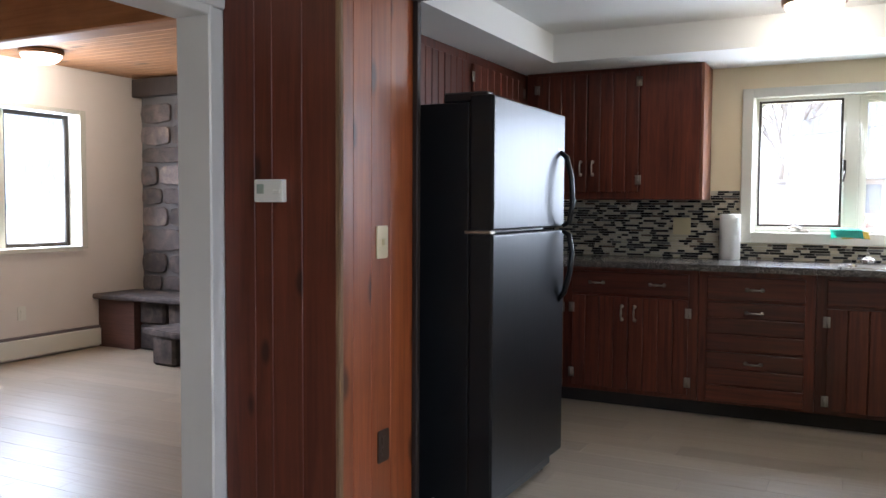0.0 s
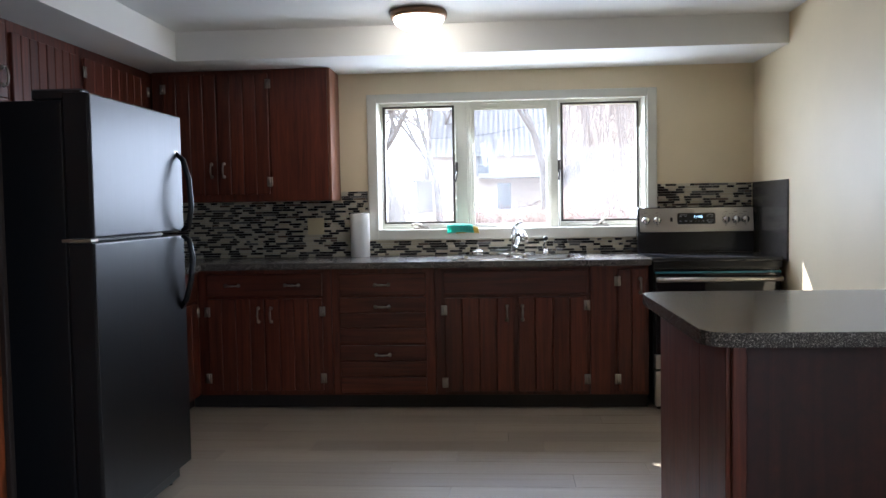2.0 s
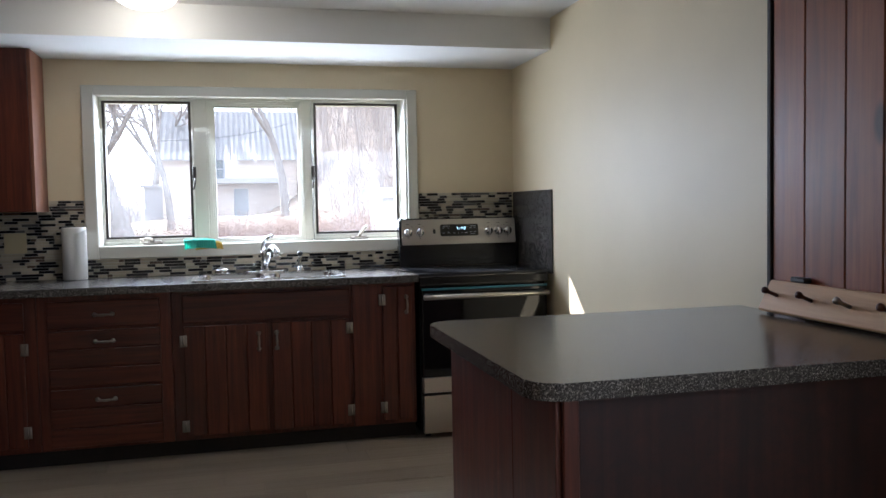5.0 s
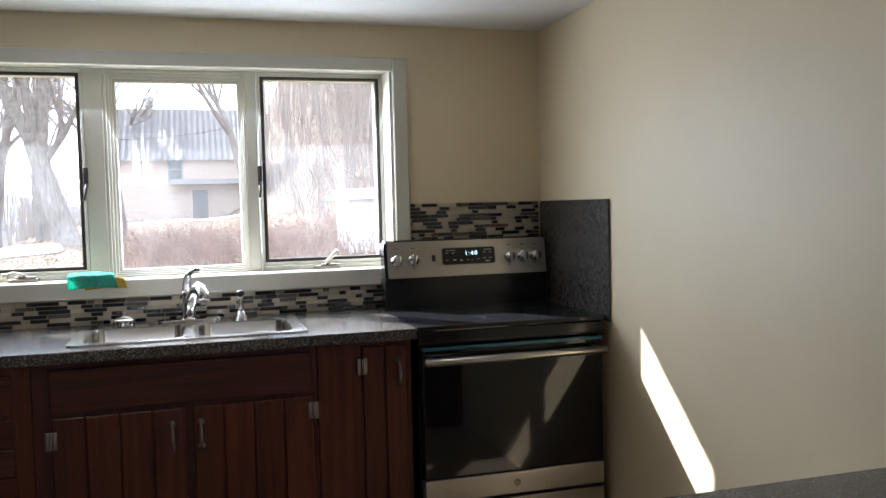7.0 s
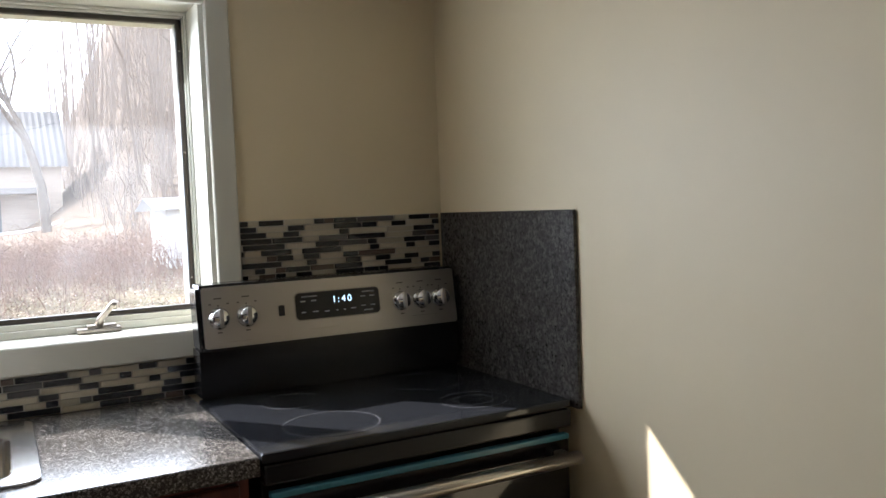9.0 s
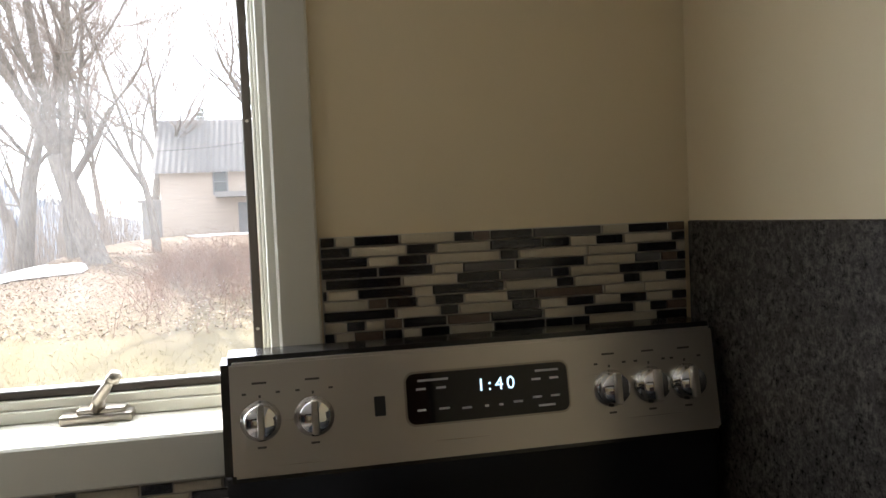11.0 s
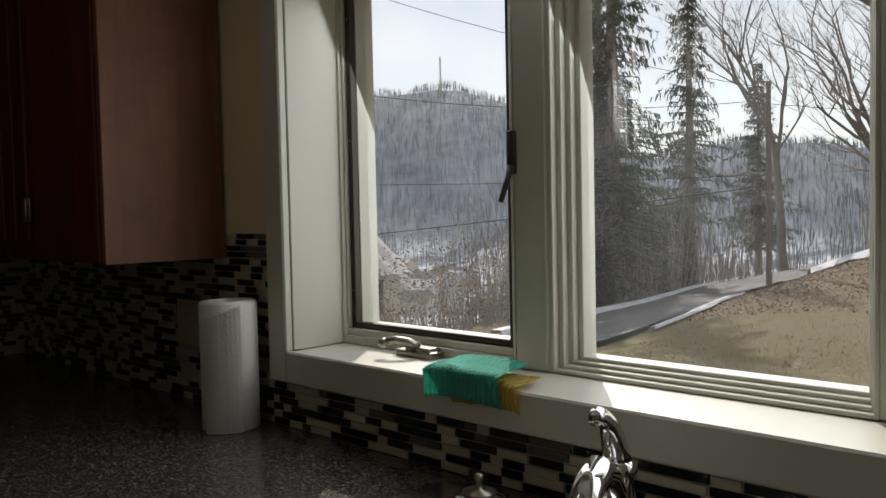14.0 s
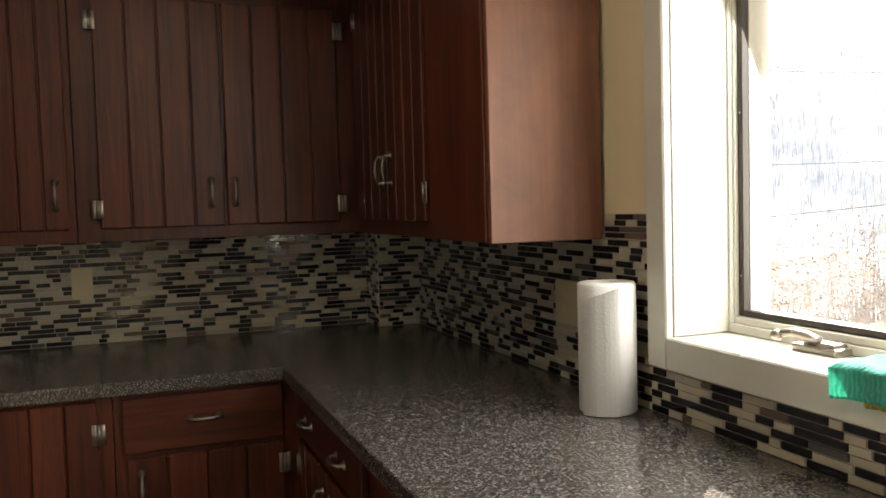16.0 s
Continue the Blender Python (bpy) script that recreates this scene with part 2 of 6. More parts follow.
def pane_mat(name, dust, drips=()):
    m = mat(name, (1, 1, 1), 0.02)
    nt = m.node_tree
    out = nt.nodes["Material Output"]
    clear = nt.nodes.new("ShaderNodeBsdfTransparent")
    gloss = node(m, "ShaderNodeBsdfGlossy", Roughness=0.01)
    lw_n = nt.nodes.new("ShaderNodeLayerWeight")
    pw = nt.nodes.new("ShaderNodeMath")
    pw.operation = "POWER"
    pw.inputs[1].default_value = 4.0
    wire(m, lw_n.outputs["Facing"], pw.inputs[0])
    fres = nt.nodes.new("ShaderNodeMath")
    fres.operation = "MULTIPLY_ADD"
    fres.inputs[1].default_value, fres.inputs[2].default_value = 0.7, 0.03
    wire(m, pw.outputs[0], fres.inputs[0])
    a = nt.nodes.new("ShaderNodeMixShader")
    wire(m, fres.outputs[0], a.inputs[0])
    wire(m, clear.outputs[0], a.inputs[1])
    wire(m, gloss.outputs[0], a.inputs[2])
    film = nt.nodes.new("ShaderNodeBsdfTranslucent")
    film.inputs[0].default_value = (0.8, 0.8, 0.8, 1)
    spots = noise_tex(m, coords(m, (1, 1, 0.7), False), 6, 6, 0.7, 0.3)
    specks = noise_tex(m, coords(m, (1, 1, 1), False), 240, 2, 0.5)
    f1 = ramp(m, spots, [(0.35, (dust * 0.35,) * 3), (0.75, (dust * 1.6,) * 3)])
    f2 = mixc(m, ramp(m, specks, [(0.74, (0, 0, 0)), (0.8, (0.5, 0.5, 0.5))]), f1, (0.06, 0.06, 0.06))
    for cx, cz, rad in drips:
        tc = nt.nodes.new("ShaderNodeTexCoord")
        off = nt.nodes.new("ShaderNodeVectorMath")
        off.operation = "SUBTRACT"
        off.inputs[1].default_value = (cx, 6.218, cz)
        wire(m, tc.outputs["Object"], off.inputs[0])
        squash = nt.nodes.new("ShaderNodeVectorMath")
        squash.operation = "MULTIPLY"
        squash.inputs[1].default_value = (1.6, 1.0, 0.75)
        wire(m, off.outputs[0], squash.inputs[0])
        ln = nt.nodes.new("ShaderNodeVectorMath")
        ln.operation = "LENGTH"
        wire(m, squash.outputs[0], ln.inputs[0])
        lines = noise_tex(m, coords(m, (1, 1, 0.04), False), 95, 3, 0.6)
        inside = ramp(m, ln.outputs["Value"], [(rad * 0.6, (1, 1, 1)), (rad, (0, 0, 0))])
        f2 = mixc(m, mixc(m, 1.0, inside, ramp(m, lines, [(0.5, (0, 0, 0)), (0.58, (1, 1, 1))]), "MULTIPLY"), f2, (0.16, 0.16, 0.16))
    b = nt.nodes.new("ShaderNodeMixShader")
    wire(m, f2, b.inputs[0])
    wire(m, a.outputs[0], b.inputs[1])
    wire(m, film.outputs[0], b.inputs[2])
    wire(m, b.outputs[0], out.inputs[0])
    return m


pane_glass = pane_mat("dusty_window_glass", 0.016, [(0.47, 1.63, 0.085), (0.615, 1.67, 0.06), (0.56, 1.70, 0.04)])
pane_screen = pane_mat("screened_window_glass", 0.020)
pane_far = mat("far_window_glass", (0.05, 0.06, 0.07), 0.05)


# ---- helpers for building ----
def link(name, bm, material, smooth=False):
    me = bpy.data.meshes.new(name)
    bm.normal_update()
    bm.to_mesh(me)
    bm.free()
    me.materials.append(material)
    if smooth:
        for p in me.polygons:
            p.use_smooth = True
    return new(name, me)


def part(name, bm, material, parent, label="", smooth=False):
    ob = link(name, bm, material, smooth)
    ob.parent = parent
    ob.matrix_parent_inverse = parent.matrix_world.inverted()
    if label:
        ob["label"] = label
    return ob


def thing(name, at, label, category, group="", kind=""):
    e = new(name)
    e.empty_display_size = 0.05
    e.matrix_world = Matrix.Translation(at)
    e.matrix_basis = Matrix.Translation(at)
    return tagged(e, label, category, group, kind)


def box(x0, x1, y0, y1, z0, z1, bevel=0.0, bm=None, seg=1):
    bm = bm or bmesh.new()
    vs = [bm.verts.new((x, y, z)) for x in (x0, x1) for y in (y0, y1) for z in (z0, z1)]
    fs = [bm.faces.new([vs[i] for i in q]) for q in ((0, 1, 3, 2), (4, 6, 7, 5), (0, 4, 5, 1), (2, 3, 7, 6), (0, 2, 6, 4), (1, 5, 7, 3))]
    if bevel:
        es = list({e for f in fs for e in f.edges})
        bmesh.ops.bevel(bm, geom=es, offset=bevel, segments=seg, affect="EDGES", profile=0.6)
    return bm


def tube(points, radii, seg=8, bm=None, caps=True):
    """A round tube through the points; radii: one number, or one for each point."""
    bm = bm or bmesh.new()
    pts = [Vector(p) for p in points]
    if not hasattr(radii, "__len__"):
        radii = [radii] * len(pts)
    rings, side = [], None
    for i, p in enumerate(pts):
        d = (pts[min(i + 1, len(pts) - 1)] - pts[max(i - 1, 0)]).normalized()
        if side is None:
            side = d.orthogonal().normalized()
        side = (side - d * side.dot(d))
        side = side.normalized() if side.length > 1e-6 else d.orthogonal().normalized()
        up = d.cross(side)
        rings.append([bm.verts.new(p + radii[i] * (math.cos(6.2832 * k / seg) * side + math.sin(6.2832 * k / seg) * up)) for k in range(seg)])
    for a, b in zip(rings, rings[1:]):
        for k in range(seg):
            bm.faces.new((a[k], a[(k + 1) % seg], b[(k + 1) % seg], b[k]))
    if caps:
        bm.faces.new(rings[0][::-1])
        bm.faces.new(rings[-1])
    return bm


def lathe(at, profile, seg=24, way=(0, 0, 1), bm=None):
    """A turned shape: profile of (radius, height) along way from at."""
    bm = bm or bmesh.new()
    w = Vector(way).normalized()
    s = w.orthogonal().normalized()
    u = w.cross(s)
    rings = []
    for r, h in profile:
        c = Vector(at) + w * h
        rings.append([bm.verts.new(c + max(r, 1e-4) * (math.cos(6.2832 * k / seg) * s + math.sin(6.2832 * k / seg) * u)) for k in range(seg)])
    for a, b in zip(rings, rings[1:]):
        for k in range(seg):
            bm.faces.new((a[k], a[(k + 1) % seg], b[(k + 1) % seg], b[k]))
    bm.faces.new(rings[0][::-1])
    bm.faces.new(rings[-1])
    return bm


def prism(outline, z0, z1, bevel=0.0, bm=None, seg=2):
    """An outline in x and y raised from z0 to z1."""
    bm = bm or bmesh.new()
    lo = [bm.verts.new((x, y, z0)) for x, y in outline]
    hi = [bm.verts.new((x, y, z1)) for x, y in outline]
    n = len(lo)
    f = [bm.faces.new(lo[::-1]), bm.faces.new(hi)]
    for i in range(n):
        bm.faces.new((lo[i], lo[(i + 1) % n], hi[(i + 1) % n], hi[i]))
    if bevel:
        bmesh.ops.bevel(bm, geom=list(f[0].edges) + list(f[1].edges), offset=bevel, segments=seg, affect="EDGES")
    return bm


def rounded(x0, x1, y0, y1, r, n=6):
    pts = []
    for cx, cy, a0 in ((x1 - r, y1 - r, 0), (x0 + r, y1 - r, 90), (x0 + r, y0 + r, 180), (x1 - r, y0 + r, 270)):
        for k in range(n + 1):
            a = radians(a0 + 90 * k / n)
            pts.append((cx + r * math.cos(a), cy + r * math.sin(a)))
    return pts


def turned(bm, m):
    bmesh.ops.transform(bm, matrix=m, verts=bm.verts)
    return bm


def setting(name, bm, material, label="", category=""):
    return tagged(link(name, bm, material), label, category or name.split("_")[0], kind="structure")

# ---- the large structure ----
# kitchen x -2.12..2.25, y 3.0..6.0; dining space y -2.5..2.5; living room x -5.7..-1.8
floor = setting("floor", box(-5.85, 2.55, -2.7, 6.15, -0.25, -0.012), subfloor, "pale greige vinyl plank floor through all rooms", "floor")
ceiling_main = setting("ceiling", box(-2.25, 2.4, 2.86, 6.0, 2.355, 2.5), ceiling_white, "white painted plaster kitchen ceiling")
setting("ceiling_dining", box(-1.78, 2.55, -2.7, 2.86, 2.42, 2.55), ceiling_white, "white painted plaster dining ceiling", "ceiling")
bm = box(-1.425, 2.25, 5.32, 6.0, 2.178, 2.37)
box(-2.12, -1.425, 3.0, 6.0, 2.178, 2.37, bm=bm)
setting("soffit", bm, ceiling_white, "white painted boxed soffit below the kitchen ceiling", "soffit")

# the window wall, pierced by the kitchen window
bm = box(-2.2, -0.30, 6.0, 6.245, -0.6, 2.9)
box(1.55, 2.55, 6.0, 6.245, -0.6, 2.9, bm=bm)
box(-0.30, 1.55, 6.0, 6.245, 2.002, 2.9, bm=bm)
box(-0.30, 1.55, 6.0, 6.245, -0.6, 1.082, bm=bm)
wall_north = setting("wall_north", bm, cream, "cream painted wall round the kitchen window", "wall")
wall_east = setting("wall_east", box(2.25, 2.5, 2.457, 6.0, -0.2, 2.6), cream, "cream painted side wall beside the range", "wall")
wall_west = setting("wall_west", box(-2.2, -2.12, 3.0, 6.0, -0.2, 2.6), cream, "cream painted wall behind the cabinets", "wall")
# the opening here is for the added dining window
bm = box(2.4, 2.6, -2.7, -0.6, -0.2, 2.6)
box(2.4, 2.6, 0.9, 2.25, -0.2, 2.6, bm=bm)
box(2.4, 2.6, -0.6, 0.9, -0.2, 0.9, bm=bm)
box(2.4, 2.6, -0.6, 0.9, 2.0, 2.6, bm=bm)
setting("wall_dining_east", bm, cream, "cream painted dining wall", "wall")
setting("wall_dining_south", box(-5.9, 2.6, -2.9, -2.7, -0.2, 2.6), cream, "cream painted end wall", "wall")
bm = box(-1.775, -1.64, -2.7, 0.4, -0.01, 2.6)
box(-1.775, -1.64, 0.4, 2.45, 1.935, 2.6, bm=bm)
setting("wall_opening", bm, cream, "cream wall with the wide opening to the living room", "wall")
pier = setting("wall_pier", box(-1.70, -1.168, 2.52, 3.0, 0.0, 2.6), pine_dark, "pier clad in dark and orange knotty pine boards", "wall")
setting("wall_behind_fridge", box(-2.2, -1.70, 2.86, 3.0, -0.2, 2.6), cream, "cream painted return wall", "wall")

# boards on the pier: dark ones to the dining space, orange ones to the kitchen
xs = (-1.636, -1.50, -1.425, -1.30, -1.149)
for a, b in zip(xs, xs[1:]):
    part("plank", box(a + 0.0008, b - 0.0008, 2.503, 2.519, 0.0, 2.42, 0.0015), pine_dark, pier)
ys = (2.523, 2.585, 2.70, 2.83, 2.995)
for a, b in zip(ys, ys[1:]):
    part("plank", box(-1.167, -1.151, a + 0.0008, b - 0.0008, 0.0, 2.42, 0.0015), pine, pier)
setting("trim_pier_corner", box(-1.168, -1.147, 2.501, 2.522, 0.0, 2.42, 0.004), rough_post, "worn timber corner strip on the pier", "trim")
setting("header_beam", box(-1.149, 2.25, 2.87, 3.0, 2.02, 2.42, 0.006), black_wood, "dark timber header over the kitchen opening", "beam")
setting("trim_header_post", box(-1.150, -1.128, 2.985, 3.012, 0.0, 2.37, 0.003), black_wood, "dark timber edge strip on the pier", "trim")
setting("baseboard_pier", box(-1.149, -1.135, 2.99, 3.16, 0.0, 0.09, 0.004), jamb_white, "short white painted baseboard", "baseboard")

# casing of the living room opening
bm = box(-1.775, -1.642, 2.45, 2.518, 0.0, 1.95, 0.004)
box(-1.78, -1.625, 2.425, 2.449, 0.0, 1.95, 0.006, bm=bm)
setting("door_casing_1", bm, jamb_white, "white painted jamb of the living room opening", "casing")
bm = box(-1.78, -1.622, 0.40, 2.424, 1.905, 1.937, 0.004)
box(-1.638, -1.620, 0.32, 2.50, 1.937, 2.03, 0.004, bm=bm)
setting("door_casing_2", bm, jamb_white, "white painted head of the living room opening", "casing")

# end of the opening by the peninsula
setting("post_1", box(2.05, 2.42, 2.25, 2.372, 0.0, 2.42, 0.008), rough_post, "rough sawn brown timber post at the opening", "post")
setting("post_2", box(2.055, 2.45, 2.374, 2.456, 0.0, 2.42, 0.004), black_wood, "dark stained timber post beside the peninsula", "post")
ys = (2.458, 2.56, 2.70, 2.80, 2.95, 3.13, 3.29)
for a, b in zip(ys, ys[1:]):
    part("plank", box(2.236, 2.2495, a + 0.0015, b - 0.0015, 0.925, 2.37, 0.003), pine, wall_east)
setting("trim_panel_edge", box(2.228, 2.2495, 3.291, 3.312, 0.0, 2.37, 0.003), black_wood, "dark strip at the edge of the pine boards", "trim")

# living room
bm = box(-5.95, -5.69, 5.30, 6.3, -0.2, 2.6)
box(-5.95, -5.69, -2.7, 3.3, -0.2, 2.6, bm=bm)
box(-5.95, -5.69, 3.3, 5.30, -0.2, 0.88, bm=bm)
box(-5.95, -5.69, 3.3, 5.30, 2.07, 2.6, bm=bm)
setting("wall_living_west", bm, pale, "pale painted living room wall with a window", "wall")
setting("wall_living_north", box(-5.69, -2.2, 5.96, 6.3, -0.2, 2.6), pale, "pale painted living room end wall", "wall")
ceil_l = bmesh.new()
for i in range(90):
    y = -2.7 + i * 0.097
    box(-5.9, -1.80, y + 0.001, y + 0.095, 2.425, 2.45, 0.003, bm=ceil_l)
box(-5.9, -1.80, -2.7, 6.1, 2.452, 2.5, bm=ceil_l)
setting("ceiling_living", ceil_l, ceil_wood, "orange pine board ceiling of the living room", "ceiling")
setting("beam_living", box(-5.69, -1.80, 3.28, 3.44, 2.16, 2.424, 0.01), ceil_wood, "orange pine beam under the living room ceiling", "beam")

# kitchen window: casing, sill, mullions, sashes
bm = box(-0.355, -0.286, 5.978, 6.0, 1.03, 2.032, 0.004)
box(1.545, 1.610, 5.978, 6.0, 1.03, 2.032, 0.004, bm=bm)
box(-0.286, 1.545, 5.978, 6.0, 1.972, 2.032, 0.004, bm=bm)
win = thing("window_1", (0.62, 6.1, 1.08), "white painted three light kitchen window with bronze casements", "window", kind="structure")
part("window_casing", bm, trim_white, win)
part("window_apron", box(-0.286, 1.545, 5.977, 5.993, 1.03, 1.103, 0.004), trim_white, win)
part("window_sill", box(-0.286, 1.545, 5.994, 6.243, 1.083, 1.101, 0.002), trim_white, win)
part("reveal", box(-0.30, -0.284, 6.0, 6.243, 1.102, 1.984, 0.002), trim_white, win)
part("reveal", box(1.532, 1.55, 6.0, 6.243, 1.102, 1.984, 0.002), trim_white, win)
part("reveal", box(-0.30, 1.55, 6.0, 6.243, 1.985, 2.001, 0.002), trim_white, win)
for a, b in ((0.250, 0.330), (0.912, 0.962)):
    part("mullion", box(a, b, 6.148, 6.243, 1.102, 1.984, 0.004), trim_white, win)


def ring(bm, x0, x1, z0, z1, y0, y1, left, right, low, high, bev=0.0015):
    """A square frame with its own width on each side."""
    box(x0, x0 + left, y0, y1, z0, z1, bev, bm=bm)
    box(x1 - right, x1, y0, y1, z0, z1, bev, bm=bm)
    box(x0 + left, x1 - right, y0, y1, z0, z0 + low, bev, bm=bm)
    box(x0 + left, x1 - right, y0, y1, z1 - high, z1, bev, bm=bm)
    return bm


def casement(x0, x1, latch_x, crank_x, way):
    """A screen in a bronze frame, the white sash with its pane behind, a latch and a crank."""
    outer = ring(bmesh.new(), x0, x1, 1.102, 1.984, 6.146, 6.243, 0.006, 0.006, 0.020, 0.008)
    ring(outer, x0 + 0.006, x1 - 0.006, 1.122, 1.976, 6.155, 6.243, 0.006, 0.006, 0.016, 0.008)
    part("window_frame", outer, trim_white, win)
    a, b, z0, z1 = x0 + 0.013, x1 - 0.013, 1.139, 1.967
    s = part("screen_frame", ring(bmesh.new(), a, b, z0, z1, 6.164, 6.182, 0.015, 0.015, 0.014, 0.013), bronze, win, "dark bronze metal screen frame")
    bm = bmesh.new()
    for cx in (a + 0.0075, b - 0.0075):
        for cz in (z0 + 0.09, z0 + 0.45, z1 - 0.09):
            lathe((cx, 6.164, cz), [(0.003, 0), (0.0026, 0.0015), (0.001, 0.002)], 8, (0, -1, 0), bm)
    part("screws", bm, nickel, s)
    part("casement_sash", ring(bmesh.new(), a + 0.001, b - 0.001, z0 + 0.001, z1 - 0.001, 6.184, 6.240, 0.014, 0.014, 0.006, 0.012), trim_white, win, "white casement sash behind the screen")
    p = part("pane", box(a + 0.013, b - 0.013, 6.212, 6.216, z0 + 0.006, z1 - 0.012), pane_screen, win, "dusty window pane")
    p.visible_shadow = False
    bm = box(latch_x - 0.010, latch_x + 0.010, 6.138, 6.166, 1.484, 1.570, 0.003)
    tube([(latch_x + 0.003, 6.138, 1.50), (latch_x + 0.001, 6.128, 1.47), (latch_x - 0.006, 6.116, 1.43)], (0.007, 0.006, 0.005), 8, bm)
    part("sash_latch", bm, bronze, s, "dark metal sash latch", True)
    bm = box(crank_x - 0.056, crank_x + 0.056, 6.104, 6.148, 1.101, 1.116, 0.005, seg=2)
    box(crank_x - 0.03, crank_x + 0.045, 6.110, 6.146, 1.114, 1.124, 0.004, bm=bm, seg=2)
    c = part("crank_base", bm, nickel, win, "grey metal casement operator")
    ends = ((0.006, 6.108, 1.140), (0.024, 6.090, 1.164), (0.032, 6.080, 1.178), (0.4, 1)) if way > 0 else ((0.014, 6.104, 1.134), (0.034, 6.088, 1.140), (0.052, 6.075, 1.136), (1, 0.1))
    bm = tube([(crank_x, 6.122, 1.120)] + [(crank_x + d * way, y, z) for d, y, z in ends[:3]], (0.013, 0.010, 0.008, 0.0075), 10)
    lathe((crank_x + (ends[2][0] + 0.003) * way, ends[2][1], ends[2][2] - 0.004), [(0.004, -0.006), (0.010, -0.003), (0.011, 0.006), (0.008, 0.014)], 12, (ends[3][0] * way, -0.3, ends[3][1]), bm)
    part("crank_handle", bm, nickel, c, "", True)


casement(-0.284, 0.250, 0.250, 0.0, -1)
casement(0.968, 1.532, 0.968, 1.25, 1)
bm = bmesh.new()
for k, y in enumerate((6.150, 6.166, 6.182, 6.198)):
    w = 0.0115 * k
    ring(bm, 0.330 + w, 0.912 - w * 0.6, 1.102 + w * 0.62, 1.984 - w, y, 6.243, 0.0115, 0.008, 0.0075, 0.0115)
part("window_frame", bm, trim_white, win, "moulded white frame of the fixed light")
p = part("pane", box(0.372, 0.888, 6.219, 6.223, 1.126, 1.942), pane_glass, win, "streaked fixed window pane")
p.visible_shadow = False

# living room window
lw = thing("window_2", (-5.72, 4.3, 0.88), "white living room window with bright daylight", "window", kind="structure")
bm = bmesh.new()
for q in ((5.24, 5.30, 0.88, 2.07), (3.3, 3.36, 0.88, 2.07)):
    box(-5.93, -5.688, q[0], q[1], q[2], q[3], 0.004, bm=bm)
box(-5.93, -5.688, 3.36, 5.24, 2.03, 2.07, 0.004, bm=bm)
box(-5.93, -5.67, 3.36, 5.24, 0.86, 0.90, 0.004, bm=bm)
part("window_frame", bm, trim_white, lw)
part("mullion", box(-5.90, -5.80, 4.48, 4.60, 0.90, 2.03, 0.004), trim_white, lw)
for a, b in ((3.36, 4.48), (4.60, 5.24)):
    bm = bmesh.new()
    for q in ((a, a + 0.04, 0.9, 2.03), (b - 0.04, b, 0.9, 2.03), (a + 0.04, b - 0.04, 0.9, 0.935), (a + 0.04, b - 0.04, 1.995, 2.03)):
        box(-5.87, -5.84, *q, 0.003, bm=bm)
    part("casement_sash", bm, bronze, lw)
    part("pane", box(-5.858, -5.854, a + 0.04, b - 0.04, 0.935, 1.995), pane_glass, lw).visible_shadow = False

# dining window: unseen, added to bring light onto pier and peninsula
dw = thing("fill_window", (2.45, 0.15, 0.9), "plain white unseen window added to light the dining side", "window", kind="structure")
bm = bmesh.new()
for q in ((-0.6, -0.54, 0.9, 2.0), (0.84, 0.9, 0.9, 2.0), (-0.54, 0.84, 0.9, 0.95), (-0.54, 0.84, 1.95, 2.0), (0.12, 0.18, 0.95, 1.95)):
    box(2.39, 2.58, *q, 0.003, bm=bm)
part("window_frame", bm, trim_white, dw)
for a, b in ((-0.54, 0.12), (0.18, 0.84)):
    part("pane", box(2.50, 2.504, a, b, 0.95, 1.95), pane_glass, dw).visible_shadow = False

# ---- kitchen cabinets ----
def pull(x, y, z, way, face, parent):
    """A small arched nickel pull; way: 'level' or 'upright'; face: the direction out of the front."""
    f = Vector(face)
    u = Vector((0, 0, 1)) if way == "upright" else f.cross(Vector((0, 0, 1)))
    c = Vector((x, y, z))
    bm = bmesh.new()
    for s in (-1, 1):
        lathe(c + u * 0.042 * s, [(0.013, -0.001), (0.012, 0.003), (0.006, 0.006), (0.005, 0.02)], 10, f, bm)
    tube([c + u * 0.044 * k + f * h for k, h in ((-1, 0.016), (-0.6, 0.024), (0, 0.028), (0.6, 0.024), (1, 0.016))], (0.004, 0.0055, 0.007, 0.0055, 0.004), 8, bm)
    return part("handle", bm, nickel, parent, "worn nickel arched pull", True)


def hinge(x, y, z, face, parent):
    f = Vector(face)
    s = f.cross(Vector((0, 0, 1)))
    c = Vector((x, y, z))
    bm = tube([c + f * 0.004 - Vector((0, 0, 0.03)), c + f * 0.004 + Vector((0, 0, 0.03))], 0.005, 8)
    for k in (-1, 1):
        p = c + s * 0.010 * k
        a, b = p - s * 0.009 - f * 0.003 - Vector((0, 0, 0.031)), p + s * 0.009 + f * 0.003 + Vector((0, 0, 0.031))
        box(min(a.x, b.x), max(a.x, b.x), min(a.y, b.y), max(a.y, b.y), a.z, b.z, 0.002, bm=bm)
    return part("hinge", bm, nickel, parent, "worn nickel surface hinge", True)


